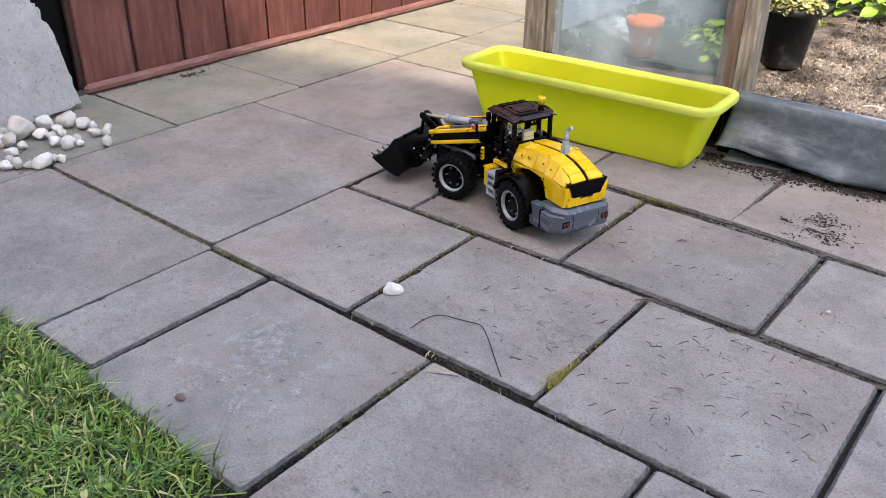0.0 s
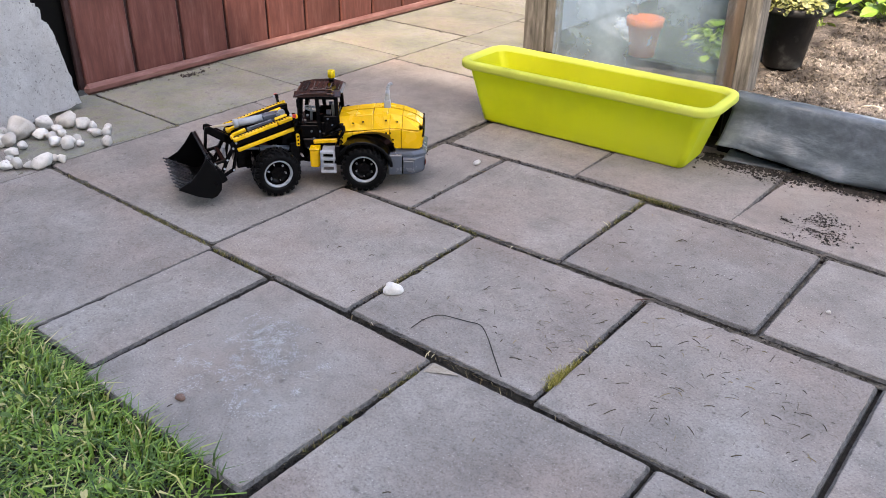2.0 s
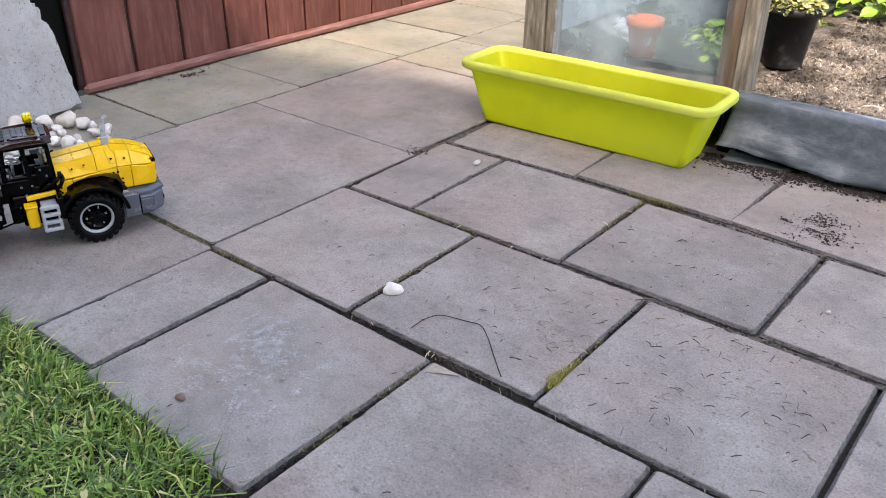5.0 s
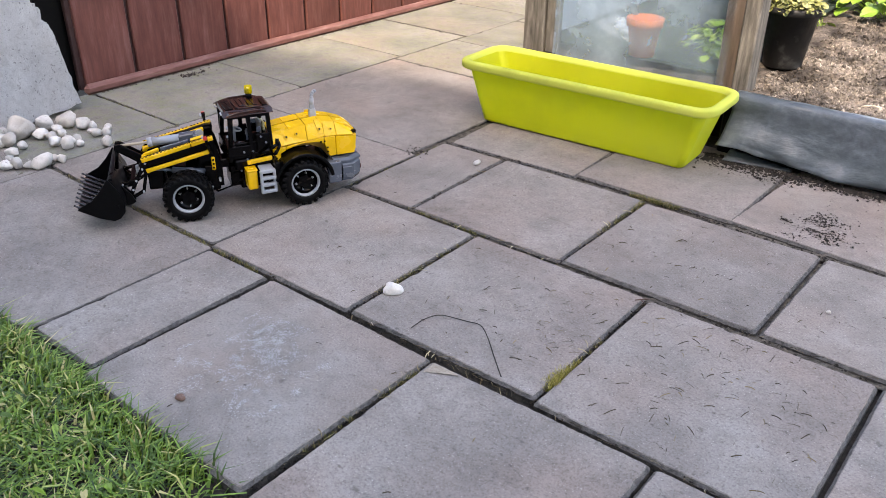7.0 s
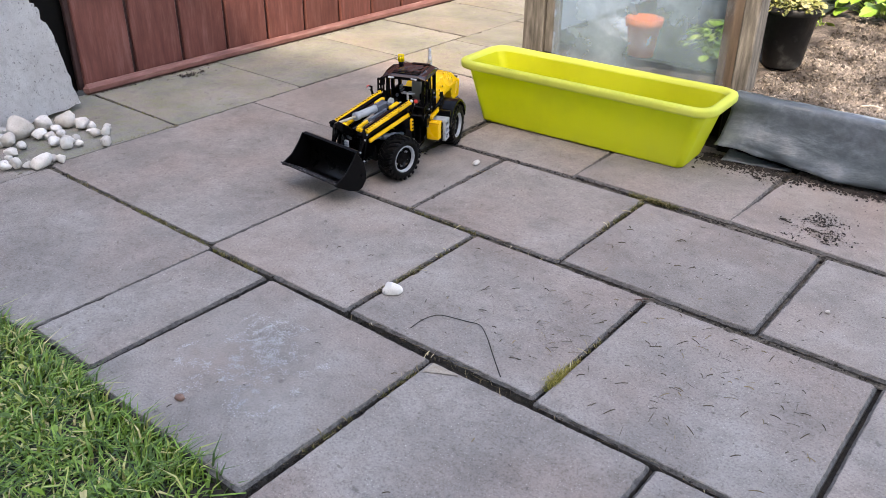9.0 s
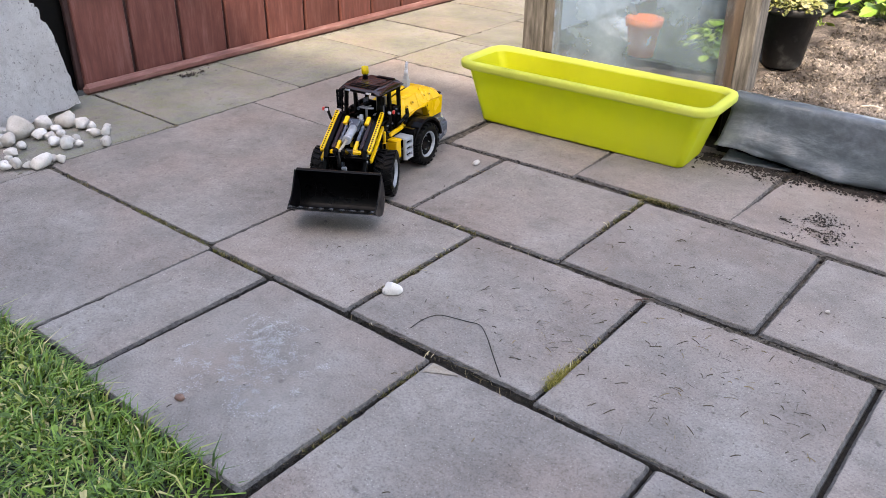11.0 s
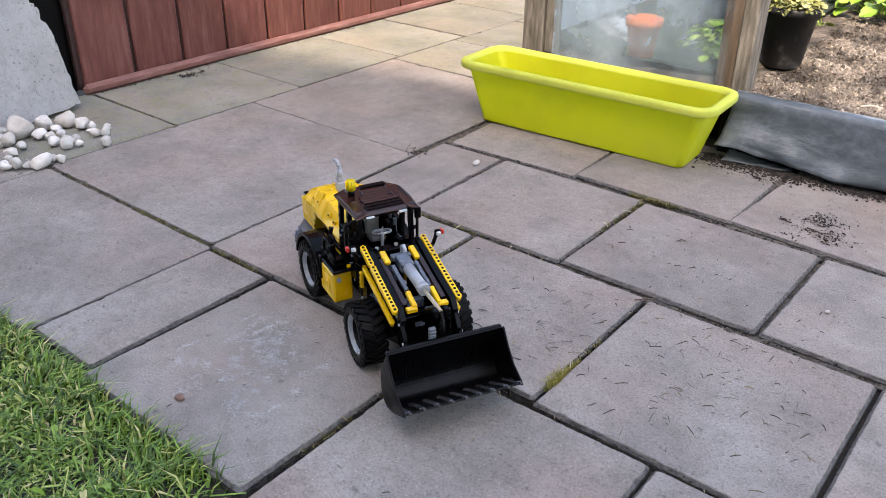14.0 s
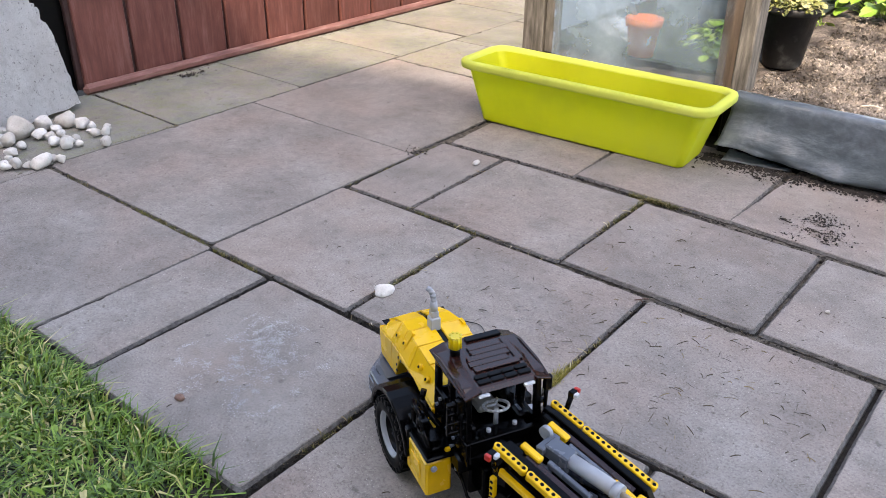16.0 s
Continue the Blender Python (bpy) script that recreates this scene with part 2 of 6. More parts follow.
# ---- mesh helpers ----
def box(bm, at, size, turn=None, bevel=0.0, mat=0, taper=None):
    """A bevelled block; taper (x, y) narrows its top."""
    made = bmesh.ops.create_cube(bm, size=1.0)["verts"]
    for v in made:
        v.co = Vector((v.co.x * size[0], v.co.y * size[1], v.co.z * size[2]))
        if taper and v.co.z > 0:
            v.co.x *= taper[0]
            v.co.y *= taper[1]
    faces = {f for v in made for f in v.link_faces}
    if bevel:
        edges = {e for v in made for e in v.link_edges}
        out = bmesh.ops.bevel(bm, geom=list(edges), offset=bevel, segments=1, affect="EDGES", profile=0.5)
        faces = {f for f in faces if f.is_valid} | set(out["faces"])
        made = list({v for f in faces for v in f.verts})
    m = Matrix.Translation(at) @ (turn.to_4x4() if turn is not None else Matrix())
    bmesh.ops.transform(bm, matrix=m, verts=made)
    for f in faces:
        f.material_index = mat
    return bm


def rod(bm, a, b, r, r2=None, seg=14, mat=0):
    a, b = Vector(a), Vector(b)
    d = b - a
    made = bmesh.ops.create_cone(bm, cap_ends=True, segments=seg, radius1=r, radius2=r if r2 is None else r2, depth=d.length)["verts"]
    m = Matrix.Translation((a + b) / 2) @ d.to_track_quat("Z", "Y").to_matrix().to_4x4()
    bmesh.ops.transform(bm, matrix=m, verts=made)
    for f in {f for v in made for f in v.link_faces}:
        f.material_index = mat
        f.smooth = len(f.verts) == 4
    return bm


def prism(bm, outline, y0, y1, bevel=0.0, mat=0, inset=0.0):
    """An (x, z) outline drawn out from y0 to y1; inset pulls the y1 side in."""
    cx = sum(p[0] for p in outline) / len(outline)
    cz = sum(p[1] for p in outline) / len(outline)
    va = [bm.verts.new((x, y0, z)) for x, z in outline]
    vb = [bm.verts.new((x + (cx - x) * inset, y1, z + (cz - z) * inset)) for x, z in outline]
    k = len(outline)
    faces = [bm.faces.new(va), bm.faces.new(vb[::-1])]
    for i in range(k):
        faces.append(bm.faces.new((va[i], vb[i], vb[(i + 1) % k], va[(i + 1) % k])))
    bmesh.ops.recalc_face_normals(bm, faces=faces)
    if bevel:
        edges = list({e for f in faces for e in f.edges})
        out = bmesh.ops.bevel(bm, geom=edges, offset=bevel, segments=1, affect="EDGES", profile=0.5)
        faces = [f for f in faces if f.is_valid] + out["faces"]
    for f in faces:
        if f.is_valid:
            f.material_index = mat
    return bm


def lathe(bm, profile, seg=40, axis="Z", mat=0, smooth=True):
    """Turns (radius, height) pairs about an axis."""
    rings = []
    for r, h in profile:
        ring = []
        for i in range(seg):
            a = 2 * math.pi * i / seg
            p = (r * math.cos(a), r * math.sin(a), h) if axis == "Z" else (r * math.cos(a), h, r * math.sin(a))
            ring.append(bm.verts.new(p))
        rings.append(ring)
    made = []
    for p, q in zip(rings, rings[1:]):
        for i in range(seg):
            j = (i + 1) % seg
            f = bm.faces.new((p[i], p[j], q[j], q[i]))
            f.material_index, f.smooth = mat, smooth
            made.append(f)
    bmesh.ops.recalc_face_normals(bm, faces=made)
    return bm


def tube(bm, points, r, seg=8, mat=0):
    for a, b in zip(points, points[1:]):
        rod(bm, a, b, r, seg=seg, mat=mat)
    for p in points[1:-1]:
        made = bmesh.ops.create_icosphere(bm, subdivisions=1, radius=r * 1.02, matrix=Matrix.Translation(p))["verts"]
        for f in {f for v in made for f in v.link_faces}:
            f.material_index, f.smooth = mat, True
    return bm


def part(name, bm, material, parent=None, label=""):
    """Links a bmesh as one mesh object under a thing or a part."""
    me = bpy.data.meshes.new(name)
    bm.to_mesh(me)
    bm.free()
    for m in (material if isinstance(material, (list, tuple)) else [material]):
        me.materials.append(m)
    ob = new(name, me)
    ob.parent = parent
    if label:
        tagged(ob, label)
    return ob


def raw(name, verts, faces, material, parent=None, smooth=False):
    me = bpy.data.meshes.new(name)
    me.from_pydata(verts, [], faces)
    me.materials.append(material)
    if smooth:
        me.polygons.foreach_set("use_smooth", [True] * len(me.polygons))
    ob = new(name, me)
    ob.parent = parent
    return ob


def B():
    return bmesh.new()


# ---- ground and paving ----
def build_ground():
    vs, fs = [], []
    for x, y in ((-300, -300), (300, -300), (300, 300), (-300, 300)):
        vs.append((x, y, -0.018))
    fs.append((0, 1, 2, 3))
    g = raw("ground", vs, fs, DIRT)
    tagged(g, "dark bare soil under the paving and the beds", "ground", kind="structure")


PAVING = tagged(new("pavement"), "grey concrete paving slabs laid in staggered rows with mossy joints", "pavement", kind="structure")


def paving_slab(x0, y0, x1, y1, turn=0.0, lift=0.0, tilt=(0.0, 0.0), old=False, thick=0.045):
    """One cast slab with a chamfer round its top, chipped here and there; the old and the large ones have worn square edges."""
    rnd = random.Random(int((x0 * 71 + y0 * 37 + x1) * 1000))
    w, d = x1 - x0, y1 - y0
    n = 64
    ring = []
    for k in range(4):
        for i in range(n):
            f = i / n
            p = [(-w / 2 + w * f, -d / 2), (w / 2, -d / 2 + d * f), (w / 2 - w * f, d / 2), (-w / 2, d / 2 - d * f)][k]
            ring.append(p)
    cast = x1 > 0.05
    grow = 0.0085 if cast else 0.0115
    o = Vector((rnd.uniform(0, 90), rnd.uniform(0, 90), rnd.uniform(0, 90)))
    ragged = 0.0005 if cast else 0.0016
    ring = [(x * (1 + grow / w) + ragged * (rnd.uniform(-0.7, 0.7) + noise.noise(o + Vector((x * 60, y * 60, 0)))),
             y * (1 + grow / d) + ragged * (rnd.uniform(-0.7, 0.7) + noise.noise(o + Vector((y * 60, x * 60, 9))))) for x, y in ring]
    for k in range(4):
        x, y = ring[k * n]
        ring[k * n] = (x - math.copysign(0.002, x), y - math.copysign(0.002, y))
    m = len(ring)
    wear, drop = (0.0058, 0.0062) if cast else (0.0026, 0.0030)
    chips, fall = [], []
    for x, y in ring:
        c = noise.noise(o + Vector((x * 35, y * 35, 4)))
        big = max(0.0, c - 0.38) * (0.016 if cast else 0.030)
        chips.append(wear + rnd.uniform(-0.0008, 0.0008) + big)
        fall.append(-drop - big * 0.4 + rnd.uniform(-0.0009, 0.0009))

    def inset(k, z):
        return [(x - math.copysign(min(abs(x), c * k), x) if abs(x) > w / 2 - 0.012 else x,
                 y - math.copysign(min(abs(y), c * k), y) if abs(y) > d / 2 - 0.012 else y, z * q + rnd.uniform(-0.0002, 0.0002))
                for c, q, (x, y) in zip(chips, fall, ring)]
    vs = [(x, y, -thick) for x, y in ring] + [(x, y, q) for q, (x, y) in zip(fall, ring)] + inset(0.75, 0.22) + inset(1.0, 0.0)
    fs = []
    for r in range(3):
        for i in range(m):
            j = (i + 1) % m
            fs.append((r * m + i, r * m + j, (r + 1) * m + j, (r + 1) * m + i))
    fs.append(tuple(3 * m + i for i in range(m)))
    ob = raw("paving_slab", vs, fs, SLAB_OLD if old else SLAB, PAVING)
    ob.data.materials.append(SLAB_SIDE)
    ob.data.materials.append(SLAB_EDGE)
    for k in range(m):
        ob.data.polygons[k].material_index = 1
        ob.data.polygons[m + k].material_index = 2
        ob.data.polygons[2 * m + k].material_index = 0
    ob.matrix_basis = pose((x0 + x1) / 2, (y0 + y1) / 2, lift, tilt[0], tilt[1], turn)
    return ob


def joint_filling():
    """Settled soil, sand and dry fibres that nearly fill the older joints."""
    rnd = random.Random(44)
    vs, fs = [], []

    def ribbon(x0, y0, x1, y1, width, z, rough=0.0035):
        ln = math.hypot(x1 - x0, y1 - y0)
        n, k = int(ln / 0.0035), 6
        dx, dy = (x1 - x0) / ln, (y1 - y0) / ln
        b = len(vs)
        for i in range(n + 1):
            for j in range(k):
                u, v = ln * i / n, width * (j / (k - 1) - 0.5)
                x, y = x0 + dx * u - dy * v, y0 + dy * u + dx * v
                h = rough * (noise.noise((x * 40, y * 40, 2)) + 0.7 * noise.noise((x * 170, y * 170, 5))) + rnd.uniform(-0.0008, 0.0008)
                vs.append((x, y, z + h))
        for i in range(n):
            for j in range(k - 1):
                a = b + i * k + j
                fs.append((a, a + 1, a + k + 1, a + k))
    ribbon(0.402, 0.02, 0.402, 0.40, 0.018, -0.0085)
    ribbon(0.02, 0.404, 1.40, 0.412, 0.022, -0.0095)
    ribbon(0.204, 0.42, 0.203, 0.79, 0.018, -0.0085)
    ribbon(0.603, 0.42, 0.605, 0.79, 0.020, -0.0080)
    ribbon(1.014, 0.42, 1.012, 0.77, 0.020, -0.0120)
    ribbon(0.0, 0.800, 0.82, 0.812, 0.030, -0.0090)
    ribbon(0.82, 0.806, 1.42, 0.782, 0.030, -0.0095)
    ribbon(0.394, 0.82, 0.398, 1.21, 0.022, -0.0070)
    ribbon(0.808, 0.82, 0.812, 1.20, 0.026, -0.0070)
    ribbon(-0.64, 0.008, 0.0, 0.004, 0.022, -0.0050)
    ribbon(-0.005, 0.66, -0.012, 1.30, 0.034, -0.0080)
    ribbon(-0.66, -0.38, -0.662, 1.32, 0.026, -0.0060, 0.0050)
    ribbon(-0.65, 0.669, -0.02, 0.669, 0.018, -0.0125)
    ribbon(-0.660, 1.33, -0.656, 2.50, 0.028, -0.0040)
    for y in (0.400, 0.876, 1.358, 1.746, 2.208):
        ribbon(-1.11, y, -0.67, y, 0.022, -0.0095)
    for y in (1.322, 1.672, 2.09):
        ribbon(-0.65, y, -0.11, y, 0.022, -0.0085)
    ribbon(-0.282, 1.33, -0.282, 2.08, 0.020, -0.0045)
    ribbon(-1.10, 0.39, -1.085, 1.9, 0.020, -0.0020)
    tagged(raw("joint_soil", vs, fs, JOINT_FILL), "grey-brown soil and sand settled in the paving joints", "soil", kind="stuff")


def build_paving():
    # the row in the middle
    paving_slab(0.0065, 0.009, 0.395, 0.396, 0.1, 0.0005)
    paving_slab(0.410, 0.014, 0.803, 0.397, 0.3, 0.001)
    paving_slab(0.816, 0.006, 1.216, 0.394, -0.2, 0.0)
    paving_slab(1.232, 0.004, 1.63, 0.398, 0.0, -0.002)
    # next row towards the planter
    paving_slab(0.010, 0.414, 0.197, 0.785, 1.0, -0.001)
    paving_slab(0.211, 0.418, 0.596, 0.792, 0.4, 0.0)
    paving_slab(0.611, 0.422, 1.006, 0.782, -0.6, 0.001)
    paving_slab(1.022, 0.420, 1.42, 0.776, -0.9, 0.0)
    # row under the planter
    paving_slab(0.008, 0.812, 0.386, 1.21, 2.6, -0.002)
    paving_slab(0.401, 0.826, 0.802, 1.23, -0.8, 0.0)
    paving_slab(0.813, 0.812, 1.215, 1.21, -4.0, -0.001)
    paving_slab(1.226, 0.786, 1.63, 1.19, -4.0, -0.001)
    # row along the lawn
    paving_slab(0.018, -0.383, 0.191, -0.008, 0.3, -0.001)
    paving_slab(0.212, -0.404, 0.610, -0.012, -0.9, 0.002)
    paving_slab(0.626, -0.412, 1.018, -0.012, 0.6, 0.0)
    paving_slab(1.030, -0.405, 1.43, -0.008, 0.0, -0.001)
    for i in range(3):
        paving_slab(1.645 + 0.41 * i, 0.006, 2.045 + 0.41 * i, 0.396)
        paving_slab(1.435 + 0.41 * i, 0.42, 1.835 + 0.41 * i, 0.776)
        paving_slab(1.645 + 0.41 * i, 0.79, 2.045 + 0.41 * i, 1.18)
        paving_slab(1.445 + 0.41 * i, -0.405, 1.845 + 0.41 * i, -0.008)
        paving_slab(0.63 + 0.41 * i, -0.83, 1.03 + 0.41 * i, -0.425, 0.0, -0.002)
        paving_slab(0.63 + 0.41 * i, -1.24, 1.03 + 0.41 * i, -0.84, 0.0, -0.002)
    # the large slabs
    paving_slab(-0.652, 0.018, -0.0045, 0.662, -0.1, 0.0)
    paving_slab(-0.640, -0.396, 0.008, -0.003, -0.2, -0.001)
    paving_slab(-1.25, -0.396, -0.655, -0.002, 0.0, -0.003)
    paving_slab(-0.652, 0.676, -0.020, 1.312, -0.2, -0.001)
    # the old row along the fence and the path behind
    paving_slab(-1.115, -0.06, -0.672, 0.392, 0.3, -0.003, old=True)
    paving_slab(-1.112, 0.408, -0.670, 0.872, -0.3, -0.002, old=True)
    paving_slab(-1.112, 0.880, -0.668, 1.350, -0.3, 0.0, old=True)
    paving_slab(-1.112, 1.366, -0.668, 1.735, 0.3, -0.001, old=True)
    paving_slab(-1.112, 1.756, -0.660, 2.20, 0.3, 0.0, old=True)
    paving_slab(-1.112, 2.215, -0.660, 2.62, 0.0, 0.0, old=True)
    paving_slab(-0.648, 1.330, -0.290, 1.665, 0.3, 0.0, old=True)
    paving_slab(-0.648, 1.680, -0.290, 2.08, 0.3, 0.0, old=True)
    paving_slab(-0.648, 2.10, -0.290, 2.5, 0.3, 0.0, old=True)
    paving_slab(-0.275, 1.330, -0.11, 1.665, 0.3, -0.001, old=True)
    paving_slab(-0.275, 1.680, -0.11, 2.08, 0.3, -0.001, old=True)


# ---- fence ----
FENCE_Y, FENCE_STEP = 0.383, 0.1878


def build_fence():
    f = tagged(new("fence"), "red-brown painted board fence with dark joints and a worn bottom rail", "fence")
    for i in range(16):
        y = FENCE_Y + FENCE_STEP * i
        bm = B()
        box(bm, (-1.128, y + FENCE_STEP / 2, 0.905), (0.022, FENCE_STEP - 0.013, 1.79), bevel=0.003)
        part("board", bm, FENCE_RED, f)
        bm = B()
        box(bm, (-1.138, y, 0.905), (0.018, 0.018, 1.79), bevel=0.002)
        part("joint_strip", bm, GROOVE, f, "dark recessed strip between boards")
    bm = B()
    box(bm, (-1.109, 1.855, 0.014), (0.028, 2.96, 0.034), bevel=0.011)
    part("bottom_rail", bm, RAIL_RED, f, "worn pinkish-red bottom rail")
    bm = B()
    box(bm, (-1.150, 1.86, 0.90), (0.012, 2.95, 1.78))
    part("backing", bm, GROOVE, f)
    bm = B()
    # The post's black paints the deep shade between fence and block.
    box(bm, (-1.19, 0.34, 0.85), (0.07, 0.09, 1.7), bevel=0.004)
    part("post", bm, GAP_BLACK, f, "fence post, black for the shaded gap by the block")


def build_shade_wall():
    bm = B()
    # Block added behind the camera, out of view, only to cast shade.
    box(bm, (0.5, -3.9, 2.415), (16.0, 2.6, 4.83))
    bmesh.ops.rotate(bm, cent=(0.0, -2.6, 0.0), matrix=Euler((0, 0, radians(10))).to_matrix(), verts=bm.verts)
    h = part("wall_house", bm, concrete("shade_wall_render", (0.5, 0.48, 0.44), (0.6, 0.58, 0.54), (0.68, 0.66, 0.62)))
    tagged(h, "unseen pale rendered wall added to shade the yard", "wall", kind="structure")


def build_lawn():
    rnd = random.Random(4)
    vs, fs = [], []
    nx, ny = 60, 40
    for j in range(ny + 1):
        for i in range(nx + 1):
            x, y = -3.4 + 4.0 * i / nx, -2.5 + 2.085 * j / ny
            vs.append((x, y, -0.022 + 0.008 * noise.noise((x * 9, y * 9, 0)) - (0.015 if j == ny else 0)))
    for j in range(ny):
        for i in range(nx):
            a = j * (nx + 1) + i
            fs.append((a, a + 1, a + nx + 2, a + nx + 1))
    lawn = raw("lawn", vs, fs, TURF)
    tagged(lawn, "dark turf under the lawn beside the paving", "lawn", kind="structure")
    vs, fs = [], []
    for k in range(26000):
        x, y = rnd.uniform(-0.55, 0.64), -0.41 - 0.62 * rnd.random() ** 1.15
        edge = -0.41 - y < 0.05
        clump = 0.6 + 0.8 * noise.noise((x * 14, y * 14, 3.3))
        if rnd.random() > 0.35 + clump and not edge:
            continue
        if x > 0.47 and rnd.random() < (x - 0.47) * 9:
            continue
        ln = rnd.uniform(0.022, 0.060) * (0.70 + 0.5 * clump)
        a = rnd.uniform(0, 6.283) + (1.2 * math.cos(x * 23) if rnd.random() < 0.6 else 0)
        lean = rnd.uniform(0.35, 1.8)
        if edge and rnd.random() < 0.55:
            a = 1.57 + rnd.uniform(-1.0, 1.0)
        w = rnd.uniform(0.0009, 0.0026)
        ca, sa = math.cos(a), math.sin(a)
        sx, sy = -sa * w, ca * w
        z = -0.026
        p1 = (x + ca * ln * 0.30 * lean, y + sa * ln * 0.30 * lean, z + ln * max(0.25, 0.60 - 0.16 * lean))
        p2 = (x + ca * ln * 0.80 * lean, y + sa * ln * 0.80 * lean, z + ln * max(0.12, 0.98 - 0.46 * lean))
        b = len(vs)
        vs += [(x - sx, y - sy, z), (x + sx, y + sy, z), (p1[0] - sx, p1[1] - sy, p1[2]), (p1[0] + sx, p1[1] + sy, p1[2]), p2]
        fs += [(b, b + 1, b + 3, b + 2), (b + 2, b + 3, b + 4)]
    for k in range(700):
        x, y = rnd.uniform(-0.55, 0.60), -0.415 - 0.040 * rnd.random()
        if noise.noise((x * 11, 2.0, 7.0)) < rnd.uniform(-0.5, 0.35):
            continue
        ln, a = 0.020 + 0.055 * rnd.random() ** 1.6, 1.57 + rnd.gauss(0, 0.9)
        w, ca, sa = rnd.uniform(0.0007, 0.0017), math.cos(a), math.sin(a)
        b = len(vs)
        vs += [(x + sa * w, y - ca * w, -0.024), (x - sa * w, y + ca * w, -0.024), (x + ca * ln * 0.35 + sa * w, y + sa * ln * 0.35 - ca * w, 0.004 + ln * 0.18),
               (x + ca * ln * 0.35 - sa * w, y + sa * ln * 0.35 + ca * w, 0.004 + ln * 0.18), (x + ca * ln, y + sa * ln, 0.006 + ln * rnd.uniform(0.02, 0.35))]
        fs += [(b, b + 1, b + 3, b + 2), (b + 2, b + 3, b + 4)]
    for k in range(900):
        # cut straw lying in the sward
        x, y = rnd.uniform(-0.55, 0.60), -0.43 - 0.55 * rnd.random()
        a, ln, z, w = rnd.uniform(0, 6.283), rnd.uniform(0.02, 0.055), rnd.uniform(-0.004, 0.016), rnd.uniform(0.0005, 0.0011)
        ca, sa, b = math.cos(a), math.sin(a), len(vs)
        dz = rnd.uniform(-0.006, 0.010)
        vs += [(x + sa * w, y - ca * w, z), (x - sa * w, y + ca * w, z + 0.0008), (x + ca * ln - sa * w, y + sa * ln + ca * w, z + dz + 0.0008), (x + ca * ln + sa * w, y + sa * ln - ca * w, z + dz)]
        fs.append((b, b + 1, b + 2, b + 3))
    for k in range(150):
        # broad weed leaves
        x, y = rnd.uniform(-0.5, 0.58), -0.44 - 0.50 * rnd.random()
        a, ln, z = rnd.uniform(0, 6.283), rnd.uniform(0.018, 0.040), rnd.uniform(0.0, 0.014)
        ca, sa, b, w = math.cos(a), math.sin(a), len(vs), rnd.uniform(0.10, 0.20)
        for u, v, h in ((0, 0, 0), (0.35, w, 0.18), (0.7, w * 0.9, 0.22), (1, 0, 0.10), (0.7, -w * 0.9, 0.22), (0.35, -w, 0.18), (0.5, 0, 0.10)):
            vs.append((x + ln * (ca * u - sa * v), y + ln * (sa * u + ca * v), z + ln * h))
        fs += [(b + q, b + (q + 1) % 6, b + 6) for q in range(6)]
    g = raw("grass", vs, fs, GRASS)
    tagged(g, "short green lawn grass with a few dry blades at the paving edge", "grass", kind="stuff")


build_ground()
build_shade_wall()
build_fence()
build_lawn()


# ---- planter, greenhouse, bed ----
def rounded(w, d, r, seg=6):
    out = []
    for cx, cy, a0 in ((w / 2 - r, d / 2 - r, 0), (-w / 2 + r, d / 2 - r, 90), (-w / 2 + r, -d / 2 + r, 180), (w / 2 - r, -d / 2 + r, 270)):
        for i in range(seg + 1):
            a = radians(a0 + 90 * i / seg)
            out.append((cx + r * math.cos(a), cy + r * math.sin(a)))
    return out


def loft(bm, rings, cap_first=False, cap_last=False, mat=0):
    vr = [[bm.verts.new(p) for p in ring] for ring in rings]
    fs = []
    for p, q in zip(vr, vr[1:]):
        for i in range(len(p)):
            j = (i + 1) % len(p)
            fs.append(bm.faces.new((p[i], p[j], q[j], q[i])))
    if cap_first:
        fs.append(bm.faces.new(vr[0][::-1]))
    if cap_last:
        fs.append(bm.faces.new(vr[-1]))
    for f in fs:
        f.smooth, f.material_index = len(f.verts) == 4, mat
    bmesh.ops.recalc_face_normals(bm, faces=fs)
    return bm


